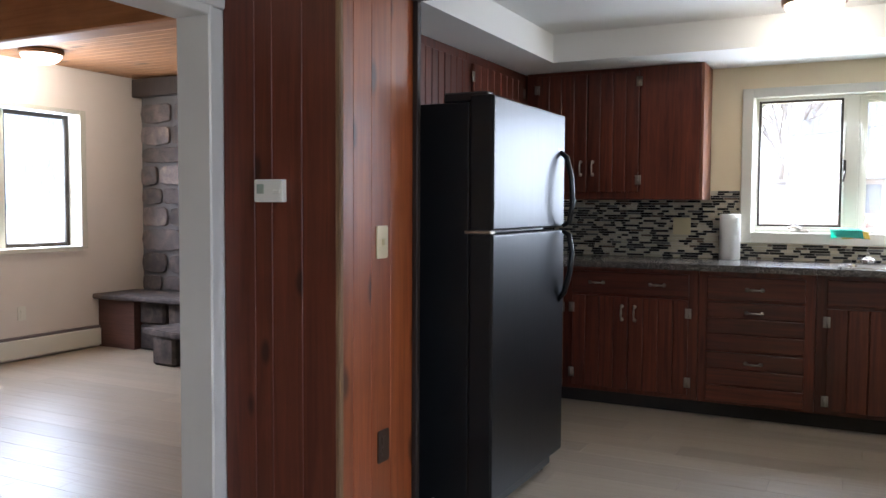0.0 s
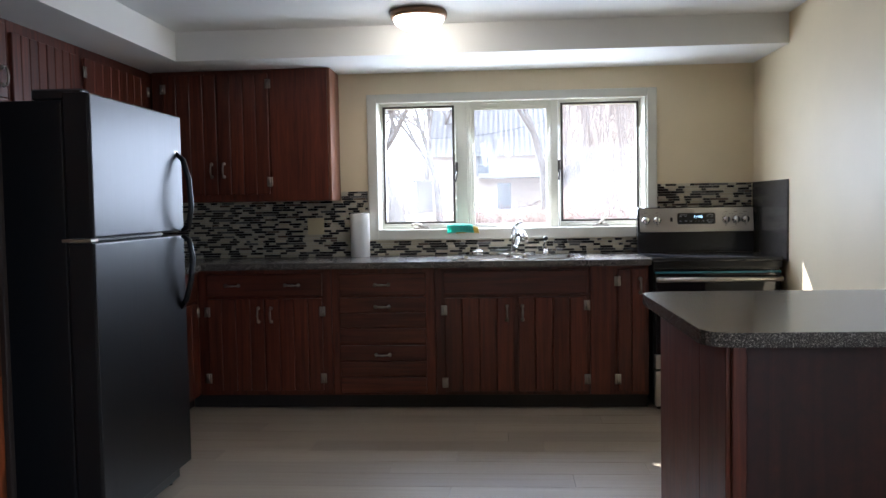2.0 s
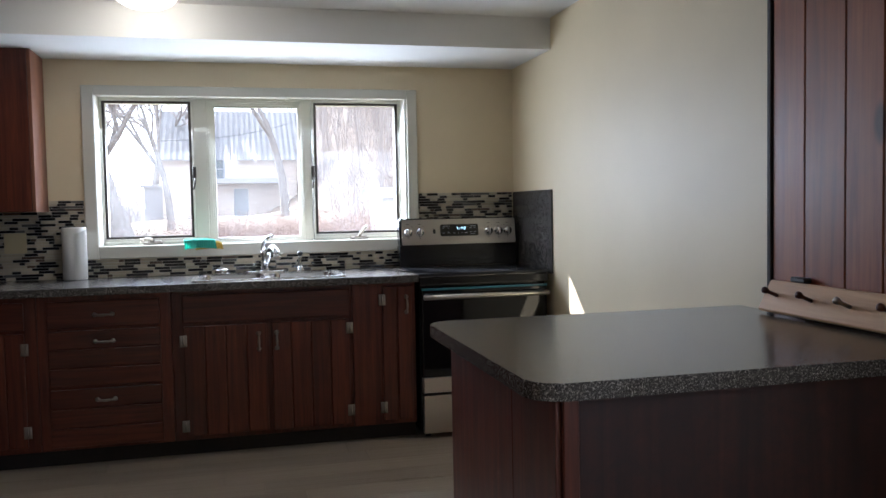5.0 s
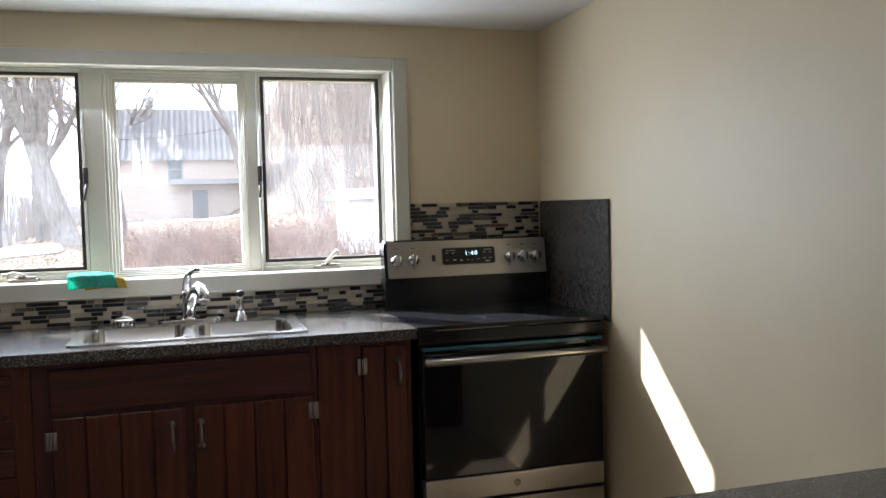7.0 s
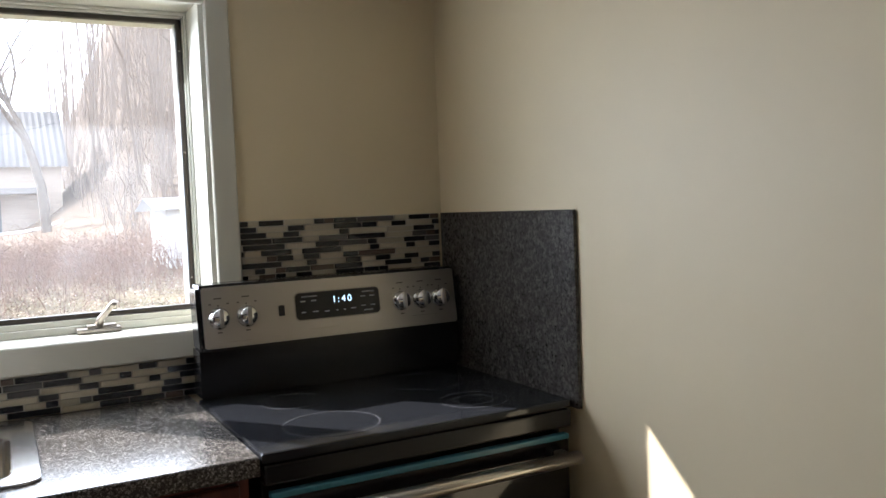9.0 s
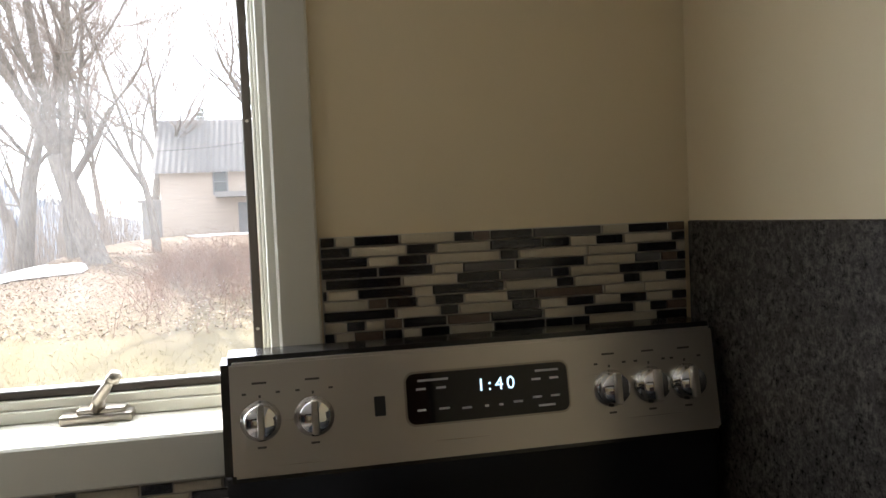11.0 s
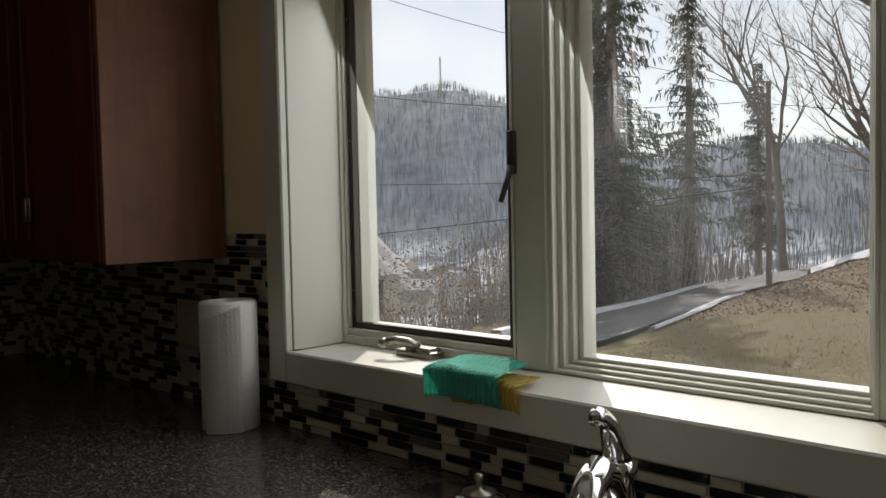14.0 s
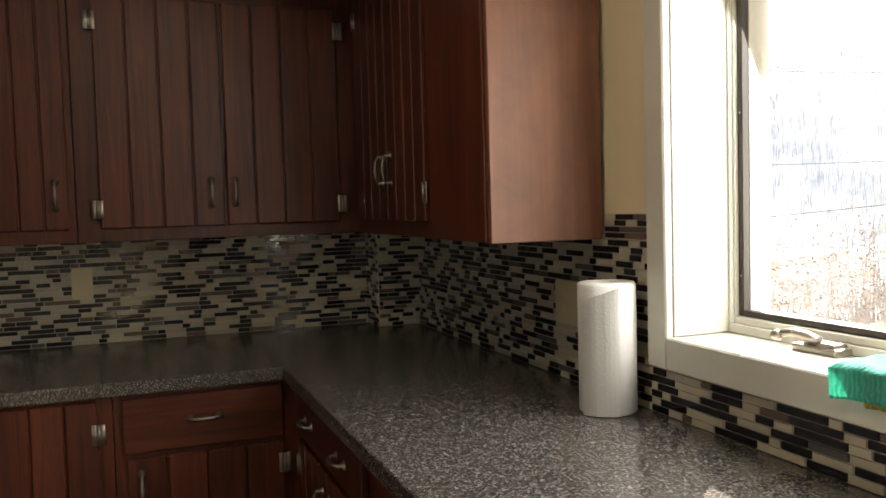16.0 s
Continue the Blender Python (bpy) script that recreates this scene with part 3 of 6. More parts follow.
def front(parent, axis, at, a0, a1, z0, z1, boards, name, level=False, thick=0.019):
    """A door or drawer front of grooved boards. axis 'x': facing -y at y = at, along x; axis 'y': facing +x at x = at, along y."""
    d = None
    n = boards
    for k in range(n):
        if level:
            q = (a0, a1, z1 - (z1 - z0) * (k + 1) / n, z1 - (z1 - z0) * k / n)
        else:
            q = (a0 + (a1 - a0) * k / n, a0 + (a1 - a0) * (k + 1) / n, z0, z1)
        g = 0.0022
        e = (q[0] + (0 if level else g), q[1] - (0 if level else g), q[2] + (g if level else 0), q[3] - (g if level else 0))
        if axis == "x":
            bm, mt = box(e[0], e[1], at - thick, at, e[2], e[3], 0.0035), (cab_x if level else cab_z)
        else:
            bm, mt = box(at, at + thick, e[0], e[1], e[2], e[3], 0.0035), (cab_y if level else cab_z)
        if d is None:
            if axis == "x":
                back = box(a0 + 0.004, a1 - 0.004, at - thick * 0.55, at, z0 + 0.004, z1 - 0.004)
            else:
                back = box(at, at + thick * 0.55, a0 + 0.004, a1 - 0.004, z0 + 0.004, z1 - 0.004)
            d = part(name, back, cab_z, parent)
        part("plank", bm, mt, d)
    return d


def unit(name, at, label, body_boxes, material=None, end=None):
    c = thing(name, at, label, "cabinet", "fitted kitchen cabinets")
    bm = bmesh.new()
    for b in body_boxes:
        box(*b, 0.002, bm=bm)
    part("body", bm, material or cab_z, c)
    return c


S, E_ = (0, -1, 0), (1, 0, 0)
Y0, X0 = 5.375, -1.355
FR = Y0 - 0.019
# back wall base units
c = unit("base_cabinet", (-0.95, 5.7, 0), "dark red stained base cabinet with two doors and a drawer",
         [(-1.355, -0.505, Y0, 5.99, 0.09, 0.884)])
d = front(c, "x", Y0, -1.292, -0.56, 0.715, 0.858, 1, "drawer_front", True)
pull(-1.13, FR, 0.785, "level", S, d)
pull(-0.75, FR, 0.785, "level", S, d)
d = front(c, "x", Y0, -1.292, -0.928, 0.12, 0.70, 4, "door")
pull(-0.965, FR, 0.60, "upright", S, d)
hinge(-1.292, FR, 0.62, S, d), hinge(-1.292, FR, 0.2, S, d)
d = front(c, "x", Y0, -0.924, -0.56, 0.12, 0.70, 4, "door")
pull(-0.885, FR, 0.60, "upright", S, d)
hinge(-0.56, FR, 0.62, S, d), hinge(-0.56, FR, 0.2, S, d)

c = unit("drawer_cabinet", (-0.18, 5.7, 0), "dark red stained cabinet with three grooved drawers", [(-0.503, 0.142, Y0, 5.99, 0.09, 0.884)])
for z0, z1, n, zp in ((0.715, 0.855, 1, 0.782), (0.415, 0.705, 3, 0.645), (0.105, 0.405, 3, 0.345)):
    d = front(c, "x", Y0, -0.453, 0.087, z0, z1, n, "drawer_front", True)
    pull(-0.185, FR, zp, "level", S, d)

c = unit("sink_cabinet", (0.6, 5.7, 0), "dark red stained sink cabinet with two grooved doors",
         [(0.144, 1.09, Y0, Y0 + 0.02, 0.09, 0.884)])
part("side_panel", box(0.144, 0.164, Y0 + 0.021, 5.99, 0.09, 0.884), cab_z, c)
part("side_panel", box(1.07, 1.09, Y0 + 0.021, 5.99, 0.09, 0.884), cab_z, c)
part("bottom_panel", box(0.165, 1.069, Y0 + 0.021, 5.99, 0.09, 0.11), cab_z, c)
front(c, "x", Y0, 0.20, 1.072, 0.712, 0.862, 1, "false_front", True)
d = front(c, "x", Y0, 0.20, 0.630, 0.115, 0.695, 4, "door")
pull(0.585, FR, 0.60, "upright", S, d)
hinge(0.20, FR, 0.62, S, d), hinge(0.20, FR, 0.17, S, d)
d = front(c, "x", Y0, 0.652, 1.072, 0.115, 0.695, 4, "door")
pull(0.68, FR, 0.60, "upright", S, d)
hinge(1.072, FR, 0.645, S, d), hinge(1.072, FR, 0.19, S, d)

c = unit("narrow_cabinet", (1.27, 5.7, 0), "narrow dark red stained cabinet beside the range", [(1.092, 1.445, Y0, 5.99, 0.09, 0.884)])
d = front(c, "x", Y0, 1.255, 1.425, 0.115, 0.862, 2, "door")
pull(1.392, FR, 0.76, "upright", S, d)
hinge(1.255, FR, 0.79, S, d), hinge(1.255, FR, 0.19, S, d)
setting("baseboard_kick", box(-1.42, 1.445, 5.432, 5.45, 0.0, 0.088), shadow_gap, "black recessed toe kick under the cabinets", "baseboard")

# left wall base units
c = unit("base_cabinet", (-1.75, 5.1, 0), "dark red stained corner cabinet with drawer and grooved door", [(-2.11, X0, 4.83, 5.372, 0.09, 0.884)])
F2 = X0 + 0.019
d = front(c, "y", X0, 4.855, 5.32, 0.70, 0.868, 1, "drawer_front", True)
pull(F2, 5.085, 0.79, "level", E_, d)
d = front(c, "y", X0, 4.86, 5.32, 0.12, 0.685, 4, "door")
pull(F2, 4.90, 0.60, "upright", E_, d)
hinge(F2, 5.32, 0.62, E_, d)
c = unit("base_cabinet", (-1.75, 4.45, 0), "dark red stained base cabinet with tall grooved doors", [(-2.11, X0, 4.06, 4.828, 0.09, 0.884)])
d = front(c, "y", X0, 4.43, 4.79, 0.12, 0.868, 4, "door")
pull(F2, 4.47, 0.75, "upright", E_, d)
hinge(F2, 4.79, 0.77, E_, d), hinge(F2, 4.79, 0.2, E_, d)
d = front(c, "y", X0, 4.07, 4.425, 0.12, 0.868, 4, "door")
pull(F2, 4.39, 0.75, "upright", E_, d)
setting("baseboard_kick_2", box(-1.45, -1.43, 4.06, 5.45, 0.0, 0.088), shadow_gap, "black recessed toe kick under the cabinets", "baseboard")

# upper units
YU, XU = 5.688, -1.76
FU, FX = YU - 0.019, XU + 0.019
c = unit("upper_cabinet", (-1.15, 5.85, 1.335), "dark red stained upper cabinet with pale plywood end", [(-1.74, -0.566, YU, 5.99, 1.312, 2.176)])
part("end_panel", box(-0.565, -0.547, YU - 0.002, 5.985, 1.310, 2.176, 0.0015), cab_end, c, "worn reddish brown plywood end panel")
d = front(c, "x", YU, -1.66, -1.305, 1.36, 2.15, 4, "door")
pull(-1.345, FU, 1.52, "upright", S, d)
hinge(-1.66, FU, 2.06, S, d)
d = front(c, "x", YU, -1.298, -0.955, 1.36, 2.15, 4, "door")
pull(-1.262, FU, 1.52, "upright", S, d)
hinge(-0.955, FU, 2.08, S, d), hinge(-0.955, FU, 1.44, S, d)
part("face_board", box(-0.945, -0.567, YU - 0.008, YU, 1.312, 2.176, 0.0015), cab_z, c)

c = unit("upper_cabinet", (-1.95, 5.2, 1.335), "dark red stained upper cabinet with grooved doors", [(-2.11, XU, 4.74, 5.989, 1.312, 2.176)])
d = front(c, "y", XU, 5.222, 5.625, 1.355, 2.12, 4, "door")
pull(FX, 5.25, 1.47, "upright", E_, d)
hinge(FX, 5.632, 1.42, E_, d), hinge(FX, 5.632, 2.04, E_, d)
d = front(c, "y", XU, 4.81, 5.215, 1.355, 2.12, 4, "door")
pull(FX, 5.17, 1.47, "upright", E_, d)
hinge(FX, 4.805, 1.42, E_, d), hinge(FX, 4.805, 2.04, E_, d)
c = unit("upper_cabinet", (-1.95, 4.5, 1.335), "dark red stained upper cabinet with grooved doors", [(-2.11, XU, 4.10, 4.738, 1.312, 2.176)])
d = front(c, "y", XU, 4.42, 4.72, 1.355, 2.12, 4, "door")
pull(FX, 4.68, 1.47, "upright", E_, d)
d = front(c, "y", XU, 4.115, 4.415, 1.355, 2.12, 4, "door")
c = unit("upper_cabinet", (-1.95, 3.5, 1.78), "short dark red stained cabinet above the refrigerator", [(-2.11, XU, 3.01, 4.098, 1.78, 2.176)])
for a, b, n in ((3.04, 3.55, 5), (3.56, 4.07, 5)):
    d = front(c, "y", XU, a, b, 1.80, 2.15, n, "door")
    pull(FX, b - 0.04, 1.9, "upright", E_, d)
    hinge(FX, a, 2.1, E_, d)

# worktop with the sink's hole
bm = bmesh.new()
SX0, SX1, SY0, SY1 = 0.262, 1.052, 5.432, 5.905
for q in ((-2.118, -1.31, 4.06, 5.997), (-1.3099, SX0, 5.322, 5.997), (SX0, SX1, 5.322, SY0), (SX0, SX1, SY1, 5.997), (SX1, 1.452, 5.322, 5.997)):
    box(q[0], q[1], q[2], q[3], 0.886, 0.923, bm=bm)
bmesh.ops.remove_doubles(bm, verts=bm.verts, dist=0.0005)
wt = thing("worktop", (-1.3, 5.3, 0.886), "dark speckled laminate worktop along two walls", "worktop")
part("slab", bm, counter_mat, wt)
part("front_edge", box(-1.3095, 1.452, 5.3185, 5.3215, 0.884, 0.9215, 0.001), counter_mat, wt)
part("front_edge", box(-1.3095, -1.3065, 4.06, 5.318, 0.884, 0.9215, 0.001), counter_mat, wt)
part("end_strip", box(1.4525, 1.4555, 5.3185, 5.99, 0.884, 0.9215, 0.001), counter_mat, wt)

# sink
sink = thing("sink", (0.65, 5.67, 0.92), "double bowl stainless steel sink set in worktop", "sink")
bm = bmesh.new()
outer = rounded(0.245, 1.07, 5.408, 5.945, 0.035)
holes = [rounded(0.295, 0.632, 5.445, 5.80, 0.05), rounded(0.682, 1.022, 5.445, 5.80, 0.05)]
loops = []
for o, z in ((outer, 0.924), (outer, 0.929)):
    loops.append([bm.verts.new((x, y, z)) for x, y in o])
for k in range(len(outer)):
    bm.faces.new((loops[0][k], loops[0][(k + 1) % len(outer)], loops[1][(k + 1) % len(outer)], loops[1][k]))
edges = [bm.edges.get((loops[1][k], loops[1][(k + 1) % len(outer)])) for k in range(len(outer))]
for h in holes:
    hv = [bm.verts.new((x, y, 0.929)) for x, y in h]
    edges += [bm.edges.new((hv[k], hv[(k + 1) % len(hv)])) for k in range(len(hv))]
bmesh.ops.triangle_fill(bm, use_beauty=True, edges=edges)
part("rim", bm, steel_sink, sink)
for h in holes:
    bm = bmesh.new()
    cx, cy = sum(p[0] for p in h) / len(h), sum(p[1] for p in h) / len(h)
    rings = []
    for s, z in ((1.0, 0.929), (0.985, 0.92), (0.97, 0.80), (0.90, 0.765), (0.2, 0.758), (0.02, 0.755)):
        rings.append([bm.verts.new((cx + (x - cx) * s, cy + (y - cy) * s, z)) for x, y in h])
    for a, b in zip(rings, rings[1:]):
        for k in range(len(h)):
            bm.faces.new((a[k], b[k], b[(k + 1) % len(h)], a[(k + 1) % len(h)]))
    bm.faces.new(rings[-1])
    part("bowl", bm, steel_sink, sink, "", True)

# tap with swan spout and lever
tap = thing("tap", (0.645, 5.885, 0.93), "chrome single lever kitchen tap behind the sink", "tap")
part("base_plate", prism(rounded(0.52, 0.77, 5.858, 5.915, 0.027), 0.930, 0.939, 0.003), chrome, tap)
part("body", lathe((0.645, 5.888, 0.938), [(0.030, 0), (0.029, 0.01), (0.025, 0.02), (0.023, 0.085), (0.026, 0.10), (0.024, 0.115), (0.012, 0.122)], 24), chrome, tap, "", True)
pts = [(0.648, 5.875, 0.965), (0.660, 5.845, 1.02), (0.673, 5.81, 1.058), (0.687, 5.77, 1.076), (0.699, 5.733, 1.070), (0.706, 5.708, 1.05), (0.709, 5.70, 1.028)]
part("spout", tube(pts, (0.021, 0.021, 0.021, 0.021, 0.020, 0.020, 0.021), 16), chrome, tap, "", True)
part("aerator", lathe((0.709, 5.70, 1.029), [(0.019, 0.004), (0.0195, -0.012), (0.015, -0.016)], 16), nickel, tap, "", True)
part("lever", tube([(0.645, 5.888, 1.045), (0.641, 5.884, 1.078), (0.646, 5.862, 1.112), (0.662, 5.818, 1.136), (0.680, 5.782, 1.146), (0.690, 5.762, 1.145)], (0.021, 0.019, 0.014, 0.011, 0.011, 0.009), 14), chrome, tap, "", True)
sp = thing("side_spray", (0.853, 5.89, 0.93), "chrome and black side spray on the sink", "sprayer")
part("collar", lathe((0.853, 5.888, 0.929), [(0.026, 0), (0.025, 0.006), (0.017, 0.016), (0.014, 0.03)], 20), chrome, sp, "", True)
part("wand", lathe((0.853, 5.888, 0.955), [(0.012, 0), (0.013, 0.02), (0.010, 0.05), (0.012, 0.07)], 16), chrome, sp, "", True)
part("spray_head", lathe((0.853, 5.886, 1.02), [(0.011, 0), (0.017, 0.008), (0.017, 0.02), (0.008, 0.026)], 16), plastic_black, sp, "black spray head", True)
st = thing("sink_strainer", (0.40, 5.862, 0.93), "steel basket strainer standing on the sink ledge", "strainer")
part("basket", lathe((0.40, 5.862, 0.929), [(0.036, 0), (0.040, 0.004), (0.042, 0.024), (0.038, 0.028), (0.02, 0.030)], 28), steel_sink, st, "", True)
bm = bmesh.new()
for k in range(14):
    a = 6.2832 * k / 14
    b = box(-0.0028, 0.0028, -0.001, 0.001, 0.007, 0.019)
    turned(b, Matrix.Translation((0.40 + 0.0412 * math.cos(a), 5.862 + 0.0412 * math.sin(a), 0.929)) @ Matrix.Rotation(a + math.pi / 2, 4, "Z"))
    me_tmp = bpy.data.meshes.new("slot")
    b.to_mesh(me_tmp)
    b.free()
    bm.from_mesh(me_tmp)
    bpy.data.meshes.remove(me_tmp)
part("slots", bm, plastic_black, st, "dark drain slots")
part("knob", lathe((0.40, 5.862, 0.958), [(0.028, 0), (0.027, 0.005), (0.006, 0.009), (0.005, 0.02), (0.008, 0.023), (0.008, 0.030), (0.004, 0.034)], 20), nickel, st, "", True)

# peninsula
pen = thing("peninsula_cabinet", (1.65, 2.85, 0), "peninsula cabinet with dark stained plywood back", "cabinet")
part("body", box(1.160, 2.23, 2.515, 3.40, 0.0, 0.884, 0.002), pen_wood, pen)
part("end_board", box(1.140, 1.159, 2.512, 2.80, 0.0, 0.884, 0.002), cab_z, pen, "red brown stained end board")
part("end_board", box(1.140, 1.159, 2.802, 3.40, 0.0, 0.884, 0.002), cab_z, pen, "red brown stained end board")
part("corner_strip", box(1.154, 1.192, 2.499, 2.514, 0.0, 0.884, 0.003), cab_z, pen, "red brown corner strip")
pts = [(2.234, 2.46), (2.234, 3.47)]
r = 0.07
for cx, cy, a0 in ((1.075 + r, 3.47 - r, 90), (1.075 + r, 2.46 + r, 180)):
    pts += [(cx + r * math.cos(radians(a0 + 15 * k)), cy + r * math.sin(radians(a0 + 15 * k))) for k in range(7)]
tagged(link("peninsula_worktop", prism(pts[::1], 0.886, 0.925, 0.004), counter_mat), "dark speckled laminate peninsula worktop with rounded corners", "worktop")

# coat rail leaning on the boards
rail = thing("peg_rail", (2.19, 2.95, 0.926), "pale pine peg rail leaning on the peninsula worktop", "peg rail")
bm = box(-0.01, 0.01, -0.31, 0.31, -0.055, 0.055, 0.004)
turned(bm, pose(2.197, 2.96, 0.983, 0, 28, 0))
part("board", bm, rail_wood, rail)
for k in range(4):
    y = 3.2 - 0.165 * k
    part("peg", lathe((2.188, y, 0.988), [(0.006, 0), (0.006, 0.035), (0.011, 0.045), (0.011, 0.055), (0.005, 0.06)], 12, (-1, 0, 0.45)), cab_z if k != 2 else nickel, rail, "", True)
tagged(link("wall_hook", box(2.205, 2.234, 3.09, 3.16, 1.036, 1.052, 0.004), plastic_black), "small black hook on the pine boards", "hook")

# ---- refrigerator ----
fr = thing("refrigerator", (-1.3, 3.6, 0), "black top freezer refrigerator with dark brushed steel doors", "refrigerator")
FY0, FY1 = 3.175, 4.02
part("body", box(-1.70, -1.005, FY0 + 0.004, FY1 - 0.004, 0.03, 1.665, 0.006, seg=2), fridge_black, fr, "black enamel cabinet")
for z0, z1 in ((1.168, 1.69), (0.10, 1.152)):
    door = part("door", box(-1.0, -0.906, FY0, FY1, z0, z1, 0.006, seg=2), fridge_black, fr, "black edged refrigerator door")
    part("door_skin", box(-0.912, -0.899, FY0 + 0.004, FY1 - 0.003, z0 + 0.002, z1 - 0.002, 0.006, seg=3), steel_fridge, door, "dark brushed steel door front")
part("gasket", box(-1.006, -0.999, FY0 + 0.01, FY1 - 0.01, 0.10, 1.66), plastic_black, fr)
part("kick_grille", box(-0.99, -0.95, FY0 + 0.02, FY1 - 0.02, 0.025, 0.092, 0.004), plastic_black, fr)
part("hinge_cover", box(-1.12, -0.93, FY0 + 0.01, FY0 + 0.07, 1.667, 1.705, 0.006), plastic_black, fr)
part("middle_hinge", box(-1.02, -0.91, FY0 - 0.004, FY0 + 0.05, 1.154, 1.166, 0.002), nickel, fr)
for pz in ([(1.52, 0.0), (1.49, 0.035), (1.40, 0.058), (1.28, 0.066), (1.19, 0.05), (1.172, 0.02)], [(1.148, 0.02), (1.13, 0.05), (1.05, 0.066), (0.95, 0.055), (0.86, 0.03), (0.82, 0.0)]):
    part("handle", tube([(-0.905 + h, FY1 - 0.06, z) for z, h in pz], (0.010, 0.013, 0.013, 0.013, 0.013, 0.010), 10), steel_fridge, fr, "curved steel door handle", True)
part("badge", box(-0.901, -0.898, FY1 - 0.09, FY1 - 0.045, 1.515, 1.53), nickel, fr)
for y in (FY0 + 0.06, FY1 - 0.06):
    part("foot", lathe((-0.99, y, 0.0), [(0.018, 0), (0.018, 0.01), (0.008, 0.015), (0.008, 0.035)], 12), plastic_black, fr)
    part("foot", lathe((-1.65, y, 0.0), [(0.018, 0), (0.018, 0.01), (0.008, 0.015), (0.008, 0.035)], 12), plastic_black, fr)

# ---- range ----
rg = thing("range", (1.84, 5.6, 0), "stainless electric range with black glass top and oven door", "range")
RX0, RX1 = 1.462, 2.218
part("body", box(RX0 + 0.004, RX1 - 0.004, 5.36, 5.96, 0.03, 0.905, 0.003), black_gloss, rg, "black enamel range body")
part("cooktop", box(RX0 - 0.004, RX1 + 0.004, 5.318, 5.90, 0.906, 0.928, 0.006, seg=2), stove_glass, rg, "black ceramic glass cooktop")
part("cooktop_edge", box(RX0, RX1, 5.316, 5.36, 0.862, 0.905, 0.005, seg=2), black_gloss, rg)
for cx, cy, rr in ((1.66, 5.46, 0.11), (2.03, 5.46, 0.085), (1.66, 5.73, 0.085), (2.03, 5.73, 0.11), (2.03, 5.46, 0.05)):
    bm = lathe((cx, cy, 0.9283), [(rr - 0.003, 0), (rr, 0), (rr, 0.0003), (rr - 0.003, 0.0003), (rr - 0.003, 0)], 48)
    bm.faces.ensure_lookup_table()
    bmesh.ops.delete(bm, geom=[f for f in bm.faces if len(f.verts) > 4], context="FACES")
    part("burner_ring", bm, ring_mat, rg, "grey printed burner ring")


def guard_panel(x0, x1, z0, z1, yb, yt, thick, bev):
    """A panel that leans back: its lower edge at yb, its upper at yt."""
    bm = box(x0, x1, 0, thick, z0, z1)
    for v in bm.verts:
        v.co.y += yb + (yt - yb) * (v.co.z - z0) / (z1 - z0)
    bmesh.ops.bevel(bm, geom=list(bm.edges), offset=bev, segments=2, affect="EDGES")
    return bm


part("backguard_base", guard_panel(RX0, RX1, 0.929, 1.062, 5.868, 5.868, 0.09, 0.006), black_gloss, rg, "black gloss lower backguard")
part("backguard", guard_panel(RX0 - 0.002, RX1 + 0.002, 1.055, 1.226, 5.846, 5.872, 0.09, 0.010), black_gloss, rg, "black backguard frame")
part("control_panel", guard_panel(RX0 + 0.01, RX1 - 0.01, 1.064, 1.220, 5.8415, 5.8655, 0.01, 0.004), steel_x, rg, "brushed stainless control panel")


def on_panel(x, z, out=0.0):
    return (x, 5.8415 + 0.024 * (z - 1.064) / 0.156 - out, z)


TILT_P = 90 - math.degrees(math.atan2(0.024, 0.156))
bm = prism(rounded(-0.122, 0.122, -0.036, 0.036, 0.012), 0, 0.003)
part("display", turned(bm, Matrix.Translation(on_panel(1.839, 1.150)) @ pose(0, 0, 0, TILT_P)), oven_glass, rg, "black glass touch display")
bm = prism(rounded(-0.125, 0.125, -0.039, 0.039, 0.014), 0, 0.0015)
part("display_bezel", turned(bm, Matrix.Translation(on_panel(1.839, 1.150)) @ pose(0, 0, 0, TILT_P)), nickel, rg)
for kx in (1.512, 1.585, 2.030, 2.095, 2.155):
    n = (0, -0.988, 0.152)
    at = on_panel(kx, 1.140)
    k = part("knob", lathe(at, [(0.027, 0), (0.028, 0.003), (0.023, 0.005), (0.0225, 0.022), (0.020, 0.026)], 28, n), chrome, rg, "chrome range knob", True)
    bm = box(-0.005, 0.005, -0.0235, 0.0235, 0.020, 0.034, 0.002)
    part("grip", turned(bm, Matrix.Translation(at) @ pose(0, 0, 0, TILT_P)), steel_x, k)
    b = box(-0.0015, 0.0015, 0.031, 0.035, 0.0, 0.0006)
    part("knob_mark", turned(b, Matrix.Translation(at) @ pose(0, 0, 0, TILT_P)), legend_dark, k)
    for dx, dz, w in ((-0.024, 0.036, 0.006), (0.022, 0.036, 0.006), (-0.006, -0.038, 0.012), (-0.010, 0.05, 0.02)):
        b = box(dx, dx + w, dz, dz + 0.003, 0.0, 0.0005)
        part("legend", turned(b, Matrix.Translation(at) @ pose(0, 0, 0, TILT_P)), legend_dark, rg)
bm = box(-0.008, 0.008, -0.014, 0.014, 0, 0.003, 0.001)
part("rocker_switch", turned(bm, Matrix.Translation(on_panel(1.678, 1.145)) @ pose(0, 0, 0, TILT_P)), plastic_black, rg, "small black rocker switch")
